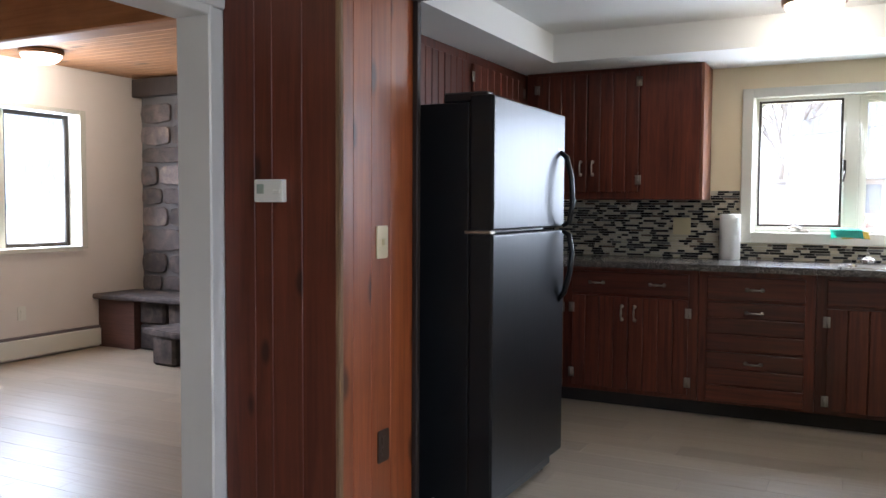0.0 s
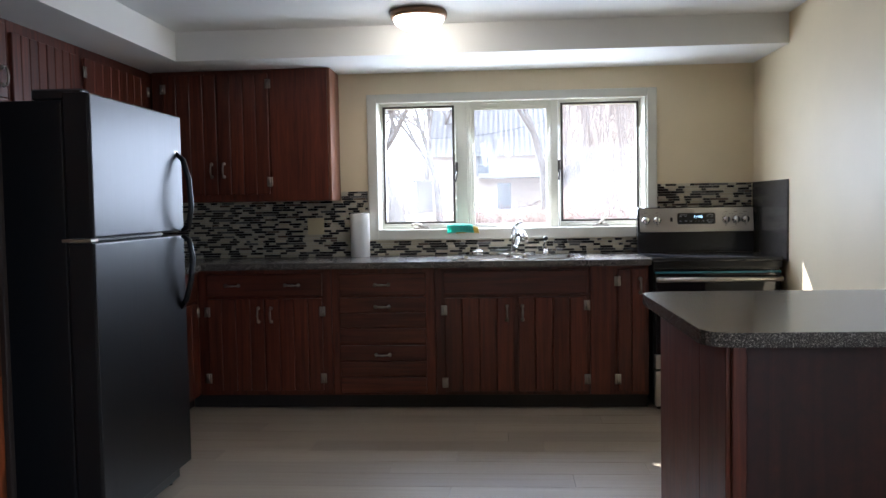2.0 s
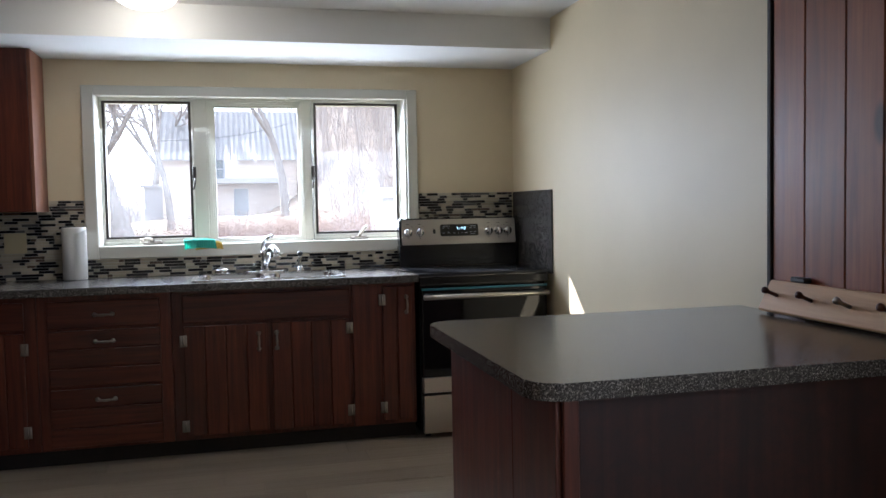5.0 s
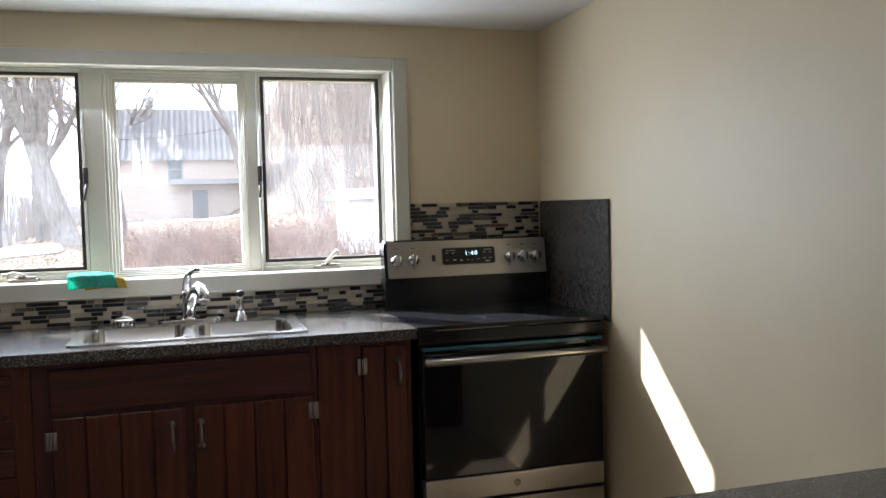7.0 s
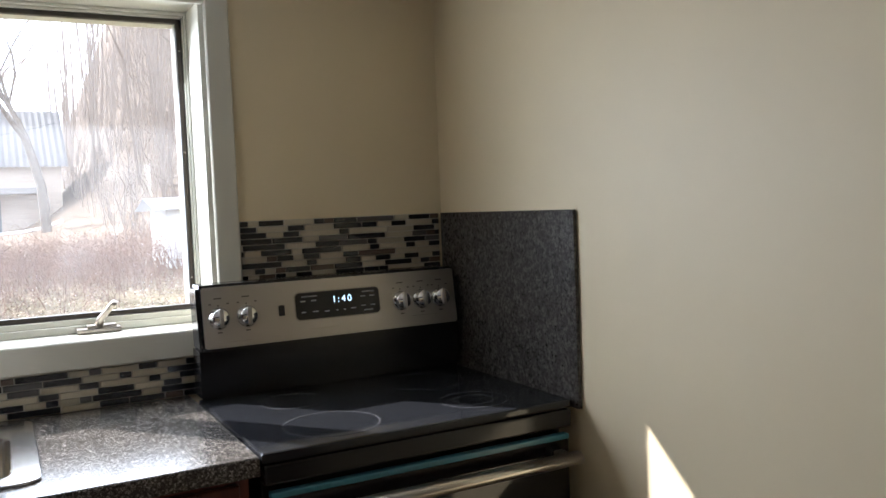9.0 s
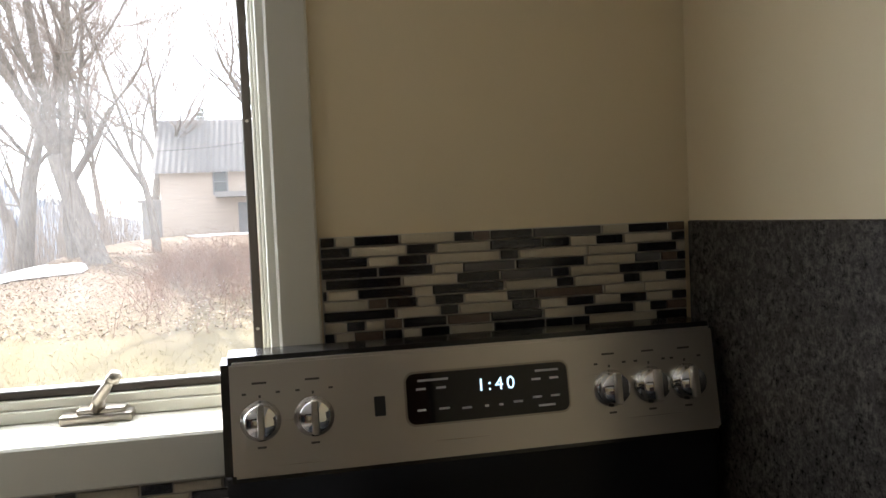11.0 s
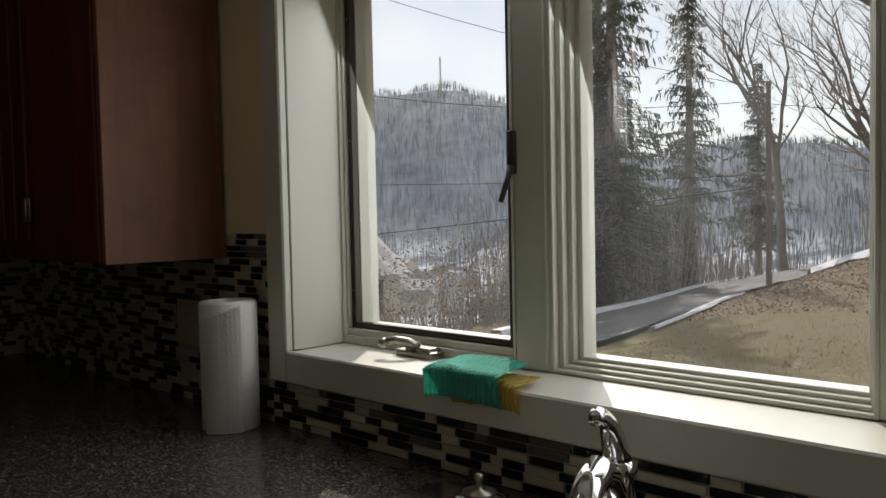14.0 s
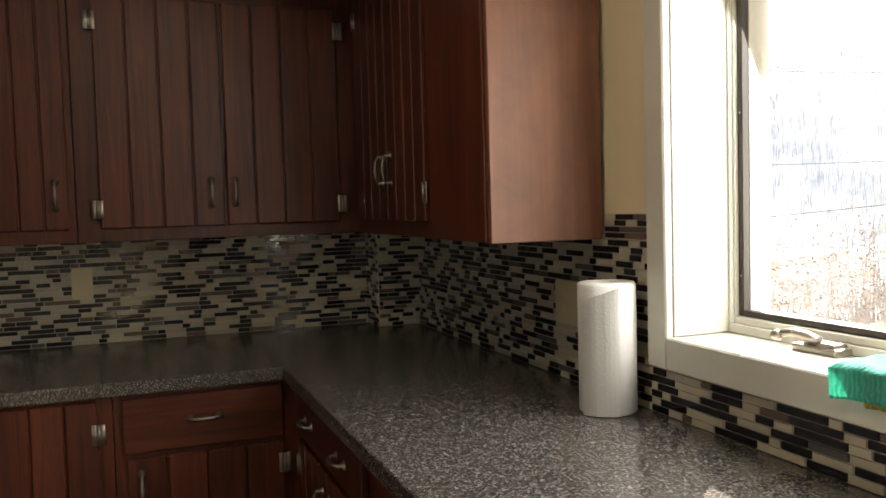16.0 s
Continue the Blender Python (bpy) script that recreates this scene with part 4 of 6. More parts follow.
for dx, dz, w in ((-0.105, 0.024, 0.045), (-0.108, 0.012, 0.014), (-0.078, 0.012, 0.014), (-0.108, -0.018, 0.013), (-0.076, -0.018, 0.016), (-0.042, -0.020, 0.014),
                  (-0.008, -0.020, 0.006), (0.014, -0.020, 0.006), (0.036, -0.018, 0.014), (0.072, 0.024, 0.036), (0.066, 0.012, 0.014), (0.094, 0.012, 0.014),
                  (0.066, -0.014, 0.014), (0.094, -0.014, 0.014), (0.074, -0.027, 0.026)):
    b = box(dx, dx + w, dz, dz + 0.0032, 0.003, 0.0034)
    part("legend", turned(b, Matrix.Translation(on_panel(1.839, 1.150)) @ pose(0, 0, 0, TILT_P)), legend, rg)


def writing(text, size, material, parent, m, name="lettering"):
    cu = bpy.data.curves.new(name, "FONT")
    cu.body, cu.size, cu.extrude, cu.align_x = text, size, 0.0002, "CENTER"
    tmp = bpy.data.objects.new(name, cu)
    me = bpy.data.meshes.new_from_object(tmp)
    bpy.data.objects.remove(tmp)
    me.materials.append(material)
    me.transform(m)
    ob = new(name, me)
    ob.parent = parent
    ob.matrix_parent_inverse = parent.matrix_world.inverted()
    return ob


for dx, sign in ((-0.0245, "1"), (-0.0115, ":"), (0.0030, "4"), (0.0205, "0")):
    writing(sign, 0.026, led, rg, Matrix.Translation(on_panel(1.852 + dx, 1.154, 0.0036)) @ pose(0, 0, 0, TILT_P), "digit")["label"] = "glowing blue white clock digit"

# oven door, handle, drawer
OD = 5.318
part("oven_door", box(RX0 + 0.012, RX1 - 0.008, OD, 5.358, 0.345, 0.842, 0.006, seg=2), oven_glass, rg, "black glass oven door")
part("oven_window", box(1.605, 2.10, OD - 0.0012, OD + 0.004, 0.42, 0.70, 0.0005), oven_inner, rg, "smoky oven window")
part("door_trim", box(RX0 + 0.012, RX1 - 0.008, OD - 0.004, 5.358, 0.258, 0.343, 0.003), steel_x, rg, "brushed steel lower oven trim")
part("door_top_film", box(RX0 + 0.012, RX1 - 0.008, OD - 0.003, OD + 0.02, 0.833, 0.846, 0.002), film_blue, rg, "blue protective film strip")
part("badge", lathe((1.84, OD - 0.004, 0.302), [(0.014, 0), (0.014, 0.002), (0.011, 0.003), (0.010, 0.002)], 24, (0, -1, 0)), nickel, rg, "round plain badge", True)
part("drawer", box(RX0 + 0.012, RX1 - 0.008, OD - 0.002, 5.358, 0.03, 0.245, 0.004, seg=2), steel_x, rg, "brushed steel storage drawer")
part("oven_handle", turned(prism(rounded(-0.014, 0.014, -0.019, 0.019, 0.012), -0.365, 0.365, 0.003), Matrix.Translation((1.84, OD - 0.048, 0.80)) @ pose(0, 0, 0, 0, 90, 0)), steel_x, rg, "brushed steel oven handle", True)
for hx in (1.50, 2.175):
    part("handle_mount", box(hx - 0.014, hx + 0.014, OD - 0.036, OD, 0.785, 0.812, 0.004), steel_x, rg)
for hx in (RX0 + 0.05, RX1 - 0.05):
    for hy in (5.40, 5.9):
        part("foot", lathe((hx, hy, 0), [(0.018, 0), (0.018, 0.012), (0.008, 0.016), (0.008, 0.032)], 12), plastic_black, rg)
tagged(link("side_splash_panel", box(2.238, 2.2495, 5.31, 5.985, 0.90, 1.385, 0.002), splash_mat), "dark speckled laminate panel on the side wall", "splashback")

# ---- small things ----
def plate(x, y, z, face, material, label, name, slots):
    t = thing(name, (x, y, z), label, name.split("_")[-1])
    f = Vector(face)
    rot = pose(0, 0, 0, 90, 0, 0) if abs(f.y) > 0.5 else pose(0, 0, 0, 90, 0, 90)
    m = Matrix.Translation((x, y, z)) @ rot
    w = 0.058 if len(slots) > 2 else 0.036
    part("plate", turned(prism(rounded(-w, w, -0.058, 0.058, 0.006), -0.001, 0.005, 0.0015), m), material, t)
    for sx, sz, sw, sh in slots:
        part("toggle" if name == "light_switch" else "receptacle", turned(prism(rounded(sx - sw, sx + sw, sz - sh, sz + sh, 0.003), 0.0, 0.008 if name != "light_switch" else 0.016), m), material, t)
    return t


plate(-1.1505, 2.765, 1.133, (1, 0, 0), plastic_ivory, "ivory light switch on the pine boards", "light_switch", [(0, 0, 0.005, 0.011)])
plate(-1.1505, 2.775, 0.40, (1, 0, 0), plastic_brown, "brown power outlet on the pine boards", "power_outlet", [(0, 0.02, 0.014, 0.014), (0, -0.02, 0.014, 0.014)])
plate(-0.728, 5.986, 1.135, (0, -1, 0), plastic_ivory, "ivory power outlet on the tiled wall", "power_outlet", [(-0.024, 0.02, 0.013, 0.013), (-0.024, -0.02, 0.013, 0.013), (0.024, 0, 0.006, 0.012)])
plate(-2.106, 4.728, 1.150, (1, 0, 0), plastic_ivory, "ivory power outlet on the tiled wall", "power_outlet", [(0, 0.02, 0.014, 0.014), (0, -0.02, 0.014, 0.014)])
th = thing("thermostat", (-1.423, 2.503, 1.27), "white square wall thermostat with a small screen", "thermostat")
part("case", box(-1.483, -1.363, 2.478, 2.503, 1.271, 1.348, 0.005, seg=2), plastic_white, th)
part("screen", box(-1.470, -1.440, 2.4765, 2.479, 1.30, 1.332), mat("grey_green_screen", (0.30, 0.36, 0.30), 0.3), th, "grey green screen")
part("button", box(-1.40, -1.375, 2.4765, 2.479, 1.30, 1.312, 0.001), plastic_white, th)

pt = thing("paper_towel_roll", (-0.41, 5.885, 0.923), "white paper towel roll standing on the worktop", "paper towel")
paper = mat("white_paper_towel", (0.80, 0.79, 0.75), 0.9)
bump(paper, noise_tex(paper, coords(paper, (1, 1, 1), False), 160, 2), 0.5, 0.002)
part("roll", lathe((-0.405, 5.905, 0.924), [(0.060, 0), (0.0655, 0.004), (0.066, 0.29), (0.062, 0.296), (0.022, 0.297), (0.021, 0.27)], 40), paper, pt, "", True)
bm = bmesh.new()
prev = None
for k in range(9):
    a = radians(-80 + 9 * k)
    rr = 0.0672 + 0.007 * max(0, 4 - k) / 4
    q = [bm.verts.new((-0.405 + rr * math.cos(a), 5.905 + rr * math.sin(a), z + (0.004 * k if z > 1 else 0))) for z in (0.925, 1.218 - 0.036)]
    if prev:
        bm.faces.new((prev[0], q[0], q[1], prev[1]))
    prev = q
bmesh.ops.solidify(bm, geom=bm.faces[:], thickness=0.0012)
part("loose_sheet", bm, paper, pt)
part("core", lathe((-0.405, 5.905, 0.95), [(0.0205, 0), (0.0205, 0.262)], 24), cab_end, pt, "brown cardboard core")


def cloth(name, x0, x1, y0, y1, z, drop, color, label, seed):
    """A folded cloth lying over the sill's front edge."""
    m = mat(name + "_weave", color, 0.85)
    wv = node(m, "ShaderNodeTexWave", Scale=42.0, Distortion=6.0)
    wv.inputs["Detail Scale"].default_value = 1.5
    wire(m, coords(m, (0.7, 1, 1), False), wv.inputs["Vector"])
    base(m, mixc(m, wv.outputs["Fac"], tuple(c * 0.75 for c in color), color))
    bump(m, wv.outputs["Fac"], 0.6, 0.003)
    bm = bmesh.new()
    rng = random.Random(seed)
    nx, ny = 22, 16
    grid = []
    for j in range(ny + 1):
        row = []
        for i in range(nx + 1):
            u, v = i / nx, j / ny
            s = v * (y1 - y0 + drop)
            y = y1 - s
            zz = z + 0.010 * math.sin(3.1 * u) * (0.5 + 0.5 * math.sin(4 * v + seed)) + 0.004 * noise.noise((u * 5, v * 5, seed))
            if y < y0:
                over = y0 - y
                y, zz = y0 - 0.016 - 0.004 * math.sin(u * 7 + seed), zz - over
            x = x0 + (x1 - x0) * u + 0.018 * v * (u - 0.4) + 0.004 * noise.noise((v * 4, seed, u))
            row.append(bm.verts.new((x - 0.02 * (1 - v), y, zz)))
        grid.append(row)
    for a, b in zip(grid, grid[1:]):
        for i in range(nx):
            bm.faces.new((a[i], a[i + 1], b[i + 1], b[i]))
    bmesh.ops.solidify(bm, geom=bm.faces[:], thickness=0.011)
    return tagged(link(name, bm, m, True), label, "dishcloth")


cloth("dishcloth", 0.196, 0.362, 5.968, 6.078, 1.130, 0.058, (0.10, 0.58, 0.46), "folded turquoise dishcloth lying over the window sill", 3)
cloth("dishcloth", 0.258, 0.40, 5.972, 6.06, 1.113, 0.045, (0.62, 0.46, 0.10), "folded yellow dishcloth under the turquoise one", 5)


def ceiling_lamp(x, y, z):
    l = thing("ceiling_lamp", (x, y, z), "lit frosted glass dome ceiling lamp with bronze rim", "ceiling lamp")
    part("rim", lathe((x, y, z), [(0.155, 0), (0.162, -0.012), (0.158, -0.035), (0.145, -0.04), (0.12, -0.02), (0.12, 0)], 40), mat("brown_lamp_rim", (0.25, 0.14, 0.08), 0.35, 0.6), l, "brown metal rim", True)
    part("shade", lathe((x, y, z), [(0.14, -0.036), (0.142, -0.05), (0.125, -0.075), (0.09, -0.095), (0.045, -0.106), (0.005, -0.109)], 40), lamp_glass, l, "lit frosted glass dome", True).visible_shadow = False


ceiling_lamp(0.11, 5.0, 2.355)
ceiling_lamp(-5.2, 4.50, 2.424)

# ---- living room things ----
stone = mat("fieldstone", (0.2, 0.17, 0.15), 0.9, 0.0, 0.15)
base(stone, by_piece(stone, ramp(stone, noise_tex(stone, coords(stone, (1, 1, 1)), 9, 6, 0.6, 0.4), [(0.3, (0.05, 0.045, 0.048)), (0.55, (0.11, 0.090, 0.085)), (0.75, (0.19, 0.15, 0.13))]), 0.55, 1.5))
bump(stone, noise_tex(stone, coords(stone, (1, 1, 1)), 30, 5), 0.6, 0.01)
mortar = mat("grey_mortar", (0.09, 0.085, 0.085), 0.95)
fp = thing("fireplace", (-4.7, 5.8, 0), "fieldstone chimney breast with stone bench and hearth", "fireplace", kind="")
part("chimney_core", box(-5.60, -3.4, 5.84, 5.955, 0.0, 2.26, 0.004), mortar, fp)
rng = random.Random(4)
z = 0.47
while z < 2.22:
    h = rng.uniform(0.13, 0.24)
    x = -5.60
    while x < -3.45:
        w = rng.uniform(0.22, 0.6)
        n = 12
        outline = []
        for k in range(n):
            a = 6.2832 * k / n
            e = 4.5
            cx, sx = math.cos(a), math.sin(a)
            rx = abs(cx) ** (2 / e) * math.copysign(1, cx) * (w / 2 - 0.008) * rng.uniform(0.94, 1.0)
            rz = abs(sx) ** (2 / e) * math.copysign(1, sx) * (min(h, 2.24 - z) / 2 - 0.008) * rng.uniform(0.88, 1.0)
            outline.append((rx, rz))
        bm = prism(outline, 0, rng.uniform(0.018, 0.03), 0.006, seg=1)
        part("stone", turned(bm, Matrix.Translation((x + w / 2, 5.84, z + h / 2)) @ pose(0, 0, 0, 90)), stone, fp)
        x += w
    z += h
part("mantel_board", box(-5.66, -3.4, 5.78, 5.955, 2.245, 2.41, 0.006), black_wood, fp, "dark blue grey stained top board")
part("bench_base", box(-5.69, -5.25, 5.40, 5.83, 0.0, 0.43, 0.004), wood("red_brick_bench", (0.10, 0.045, 0.035), (0.17, 0.075, 0.06), "x", 0.8), fp, "dark red bench base")
part("bench_slab", box(-5.69, -3.4, 5.33, 5.838, 0.43, 0.475, 0.012), stone, fp, "brown stone bench slab")
x = -5.24
while x < -3.5:
    w = rng.uniform(0.2, 0.38)
    part("stone", box(x + 0.006, x + w - 0.006, 5.44, 5.83, 0.0, 0.22, 0.02), stone, fp)
    part("stone", box(x + 0.006, x + w - 0.03, 5.44, 5.83, 0.226, 0.428, 0.02), stone, fp)
    x += w
hs = thing("hearth_step", (-4.2, 5.05, 0), "low stone step in front of the fireplace", "step")
part("slab", prism([(-4.72, 5.0), (-4.66, 5.36), (-3.6, 5.39), (-3.6, 4.93), (-4.3, 4.90)], 0.235, 0.285, 0.01), stone, hs)
for a, b in ((-4.60, -4.36), (-4.30, -4.0), (-3.95, -3.65)):
    part("stone", box(a, b, 4.97, 5.34, 0.0, 0.235, 0.025), stone, hs)
heater = thing("baseboard_heater", (-5.64, 3.9, 0), "white metal baseboard heater along the wall", "heater")
part("cover", box(-5.688, -5.635, -1.0, 5.385, 0.02, 0.17, 0.006), plastic_white, heater)
part("top_slot", box(-5.688, -5.645, -1.0, 5.385, 0.172, 0.192, 0.003), mat("grey_slot", (0.16, 0.13, 0.14), 0.6), heater)
plate(-5.689, 4.647, 0.376, (1, 0, 0), plastic_white, "white power outlet on the living room wall", "power_outlet", [(0, 0.02, 0.014, 0.014), (0, -0.02, 0.014, 0.014)])

# ---- outdoors ----
def smooth(a, b, v):
    t = min(1.0, max(0.0, (v - a) / (b - a)))
    return t * t * (3 - 2 * t)


def ground_z(x, y):
    """Height of the land: lawn by the house, bank to the right, valley to the left, mountain far off."""
    z = -0.75
    z += 1.65 * smooth(8, 44, y) * smooth(-9.8, -5.4, x)
    z += 0.045 * max(0.0, x - 3) * smooth(8, 22, y)
    z -= 0.5 * smooth(-3, -8, x)
    z += 38 * (1 + 0.3 * noise.noise((x * 0.07, y * 0.07, 5.0))) * smooth(0, 11, math.degrees(math.atan2(x - 1, max(1, y - 5)))) * smooth(26, 125, math.hypot(x - 1, y - 5)) if y > 5 else 0
    drop = smooth(-10.2, -42, x) if x < -10.2 else 0.0
    z -= drop * 16
    far = smooth(70, 200, y)
    z -= far * 14 * smooth(40, -10, x)
    dist, az = math.hypot(x, y), math.degrees(math.atan2(x, y))
    ridge = 108 * math.exp(-((az + 48) / 15) ** 4) + 60 * math.exp(-((az + 22) / 11) ** 2) + 50 * math.exp(-((az + 90) / 25) ** 2) + 60 * smooth(0, 40, az)
    ridge *= 1 + 0.10 * noise.noise((az * 0.22, 3.0, 0)) + 0.04 * noise.noise((az * 0.9, 1.0, 0))
    z += smooth(400, 760, dist) * (1 - 0.55 * smooth(900, 1700, dist)) * (ridge + 28)
    if dist < 300:
        z += 0.10 * noise.noise((x * 0.22, y * 0.22, 0)) + 0.03 * noise.noise((x * 0.9, y * 0.9, 2))
    return z


bm = bmesh.new()
RINGS = [0.0] + [3.0 * 1.062 ** k for k in range(112)]
NA = 220
rows = []
for r in RINGS[1:]:
    rows.append([bm.verts.new((1 + r * math.sin(6.2832 * k / NA), 7 + r * math.cos(6.2832 * k / NA), ground_z(1 + r * math.sin(6.2832 * k / NA), 7 + r * math.cos(6.2832 * k / NA)))) for k in range(NA)])
c0 = bm.verts.new((1, 7, -0.8))
for k in range(NA):
    bm.faces.new((c0, rows[0][(k + 1) % NA], rows[0][k]))
for a, b in zip(rows, rows[1:]):
    for k in range(NA):
        bm.faces.new((a[k], a[(k + 1) % NA], b[(k + 1) % NA], b[k]))
gm = mat("winter_ground", (0.1, 0.09, 0.05), 0.95)
gv = coords(gm, (1, 1, 1), False)
fine = noise_tex(gm, gv, 9.0, 8, 0.82)
patch = noise_tex(gm, gv, 0.16, 4, 0.6, 0.6)
grass = ramp(gm, fine, [(0.3, (0.095, 0.078, 0.030)), (0.6, (0.19, 0.158, 0.066)), (0.8, (0.29, 0.235, 0.13))])
litter = ramp(gm, fine, [(0.3, (0.09, 0.062, 0.040)), (0.6, (0.22, 0.16, 0.105)), (0.8, (0.40, 0.31, 0.22))])
sep = node(gm, "ShaderNodeSeparateXYZ")
wire(gm, gv, sep.inputs[0])
far_y = node(gm, "ShaderNodeMapRange")
far_y.inputs["From Min"].default_value, far_y.inputs["From Max"].default_value = 18.5, 25.0
wire(gm, sep.outputs[1], far_y.inputs[0])
addm = gm.node_tree.nodes.new("ShaderNodeMath")
addm.operation = "ADD"
wire(gm, far_y.outputs[0], addm.inputs[0])
wire(gm, ramp(gm, patch, [(0.4, (-0.4,) * 3), (0.6, (0.4,) * 3)]), addm.inputs[1])
near = mixc(gm, addm.outputs[0], grass, litter)
vlen = gm.node_tree.nodes.new("ShaderNodeVectorMath")
vlen.operation = "LENGTH"
wire(gm, gv, vlen.inputs[0])
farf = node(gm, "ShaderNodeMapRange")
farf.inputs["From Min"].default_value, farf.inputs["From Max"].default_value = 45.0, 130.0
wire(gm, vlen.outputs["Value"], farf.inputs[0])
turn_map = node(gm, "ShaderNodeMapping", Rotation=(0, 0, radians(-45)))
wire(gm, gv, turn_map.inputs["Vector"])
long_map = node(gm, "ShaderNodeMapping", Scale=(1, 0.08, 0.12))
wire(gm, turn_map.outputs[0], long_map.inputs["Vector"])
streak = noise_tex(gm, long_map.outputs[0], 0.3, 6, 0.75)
# far bare woods and snow, with distance haze painted in as blue grey
hazy_woods = ramp(gm, streak, [(0.32, (0.052, 0.066, 0.088)), (0.52, (0.115, 0.138, 0.175)), (0.64, (0.17, 0.20, 0.25)), (0.78, (0.33, 0.37, 0.44))])
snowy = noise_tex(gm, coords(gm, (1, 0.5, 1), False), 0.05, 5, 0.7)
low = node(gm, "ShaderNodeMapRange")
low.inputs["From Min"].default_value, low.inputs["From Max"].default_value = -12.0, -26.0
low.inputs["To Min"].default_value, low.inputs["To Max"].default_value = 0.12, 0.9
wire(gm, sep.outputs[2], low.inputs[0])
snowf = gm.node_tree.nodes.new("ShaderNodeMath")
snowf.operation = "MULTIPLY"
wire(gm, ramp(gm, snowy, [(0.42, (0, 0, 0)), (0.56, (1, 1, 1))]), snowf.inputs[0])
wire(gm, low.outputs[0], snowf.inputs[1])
farm = mixc(gm, snowf.outputs[0], hazy_woods, (0.66, 0.69, 0.74))
# brown hillside litter, darkened with height to stand in for the slope's shade
high = node(gm, "ShaderNodeMapRange")
high.inputs["From Min"].default_value, high.inputs["From Max"].default_value = 1.1, 2.8
wire(gm, sep.outputs[2], high.inputs[0])
near = mixc(gm, high.outputs[0], near, ramp(gm, fine, [(0.3, (0.05, 0.036, 0.026)), (0.7, (0.17, 0.125, 0.09))]))
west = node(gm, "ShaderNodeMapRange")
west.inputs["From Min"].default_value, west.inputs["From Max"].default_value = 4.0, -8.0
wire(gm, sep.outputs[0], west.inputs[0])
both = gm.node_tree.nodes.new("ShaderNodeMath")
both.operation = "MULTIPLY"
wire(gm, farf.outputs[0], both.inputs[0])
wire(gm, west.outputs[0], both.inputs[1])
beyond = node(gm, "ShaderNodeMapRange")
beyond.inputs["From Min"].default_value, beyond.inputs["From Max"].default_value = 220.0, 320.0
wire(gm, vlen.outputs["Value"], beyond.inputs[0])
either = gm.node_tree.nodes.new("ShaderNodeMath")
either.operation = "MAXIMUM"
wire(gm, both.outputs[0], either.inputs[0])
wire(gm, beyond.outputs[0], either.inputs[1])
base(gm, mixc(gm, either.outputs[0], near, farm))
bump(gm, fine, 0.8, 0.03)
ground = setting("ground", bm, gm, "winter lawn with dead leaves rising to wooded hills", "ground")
for p in ground.data.polygons:
    p.use_smooth = True


def ribbon(points, width, lift, thick, jag=0.0, seed=1):
    """A strip that follows the land, with a free outline."""
    rng = random.Random(seed)
    bm = bmesh.new()
    prev = None
    pts = [Vector(p) for p in points]
    dense = []
    for a, b in zip(pts, pts[1:]):
        n = max(2, int((b - a).length / 0.8))
        dense += [a.lerp(b, k / n) for k in range(n)]
    dense.append(pts[-1])
    for i, p in enumerate(dense):
        d = (dense[min(i + 1, len(dense) - 1)] - dense[max(i - 1, 0)]).normalized()
        s = Vector((d.y, -d.x))
        w0, w1 = width / 2 * (1 + rng.uniform(-jag, jag)), width / 2 * (1 + rng.uniform(-jag, jag))
        row = []
        for k in range(7):
            q = p + s * (-w0 + (w0 + w1) * k / 6)
            e = 0.0 if k in (0, 6) else thick
            row.append(bm.verts.new((q.x, q.y, ground_z(q.x, q.y) + lift + e)))
        if prev:
            for k in range(6):
                bm.faces.new((prev[k], prev[k + 1], row[k + 1], row[k]))
        prev = row
    return bm


asphalt = mat("worn_asphalt", (0.05, 0.05, 0.052), 0.75)
base(asphalt, ramp(asphalt, noise_tex(asphalt, coords(asphalt, (1, 1, 1), False), 3.0, 7, 0.75), [(0.3, (0.055, 0.055, 0.058)), (0.7, (0.13, 0.13, 0.135))]))
snow = mat("old_snow", (0.78, 0.80, 0.84), 0.7)
base(snow, ramp(snow, noise_tex(snow, coords(snow, (1, 1, 1), False), 2.0, 6, 0.7), [(0.3, (0.55, 0.57, 0.62)), (0.7, (0.84, 0.85, 0.88))]))
bump(snow, noise_tex(snow, coords(snow, (1, 1, 1), False), 5, 5), 0.5, 0.05)
ROAD = [(-6.6, 3.0), (-7.2, 10.0), (-7.9, 16.7), (-8.35, 21.0), (-8.8, 24.0), (-9.5, 28.0), (-10.2, 32.0), (-10.9, 37.0), (-11.2, 44.0), (-10.8, 54.0), (-9.0, 66.0)]
setting("road", ribbon(ROAD, 3.0, 0.10, 0.03), asphalt, "wet grey asphalt lane past the house", "road")
tagged(link("snow_bank", ribbon([(-9.9, 18), (-10.35, 23), (-11.3, 29), (-12.6, 37)], 0.4, 0.04, 0.12, 0.5, 3), snow), "low ridge of old snow along the lane", "snow")
tagged(link("snow_bank", ribbon([(-6.2, 18), (-6.75, 21), (-7.2, 24)], 0.25, 0.05, 0.05, 0.8, 4), snow), "melting snow strip at the lane's edge", "snow")
tagged(link("snow_patch", ribbon([(-7.5, 29.0), (-6.5, 29.4), (-5.4, 29.2), (-4.4, 29.0), (-3.6, 29.6)], 2.4, 0.05, 0.14, 0.75, 5), snow), "patch of old snow on the bank", "snow")
tagged(link("snow_patch", ribbon([(-1.5, 42), (1.0, 43), (3.5, 43)], 1.1, 0.05, 0.06, 0.7, 6), snow), "thin patch of old snow before the barn", "snow")

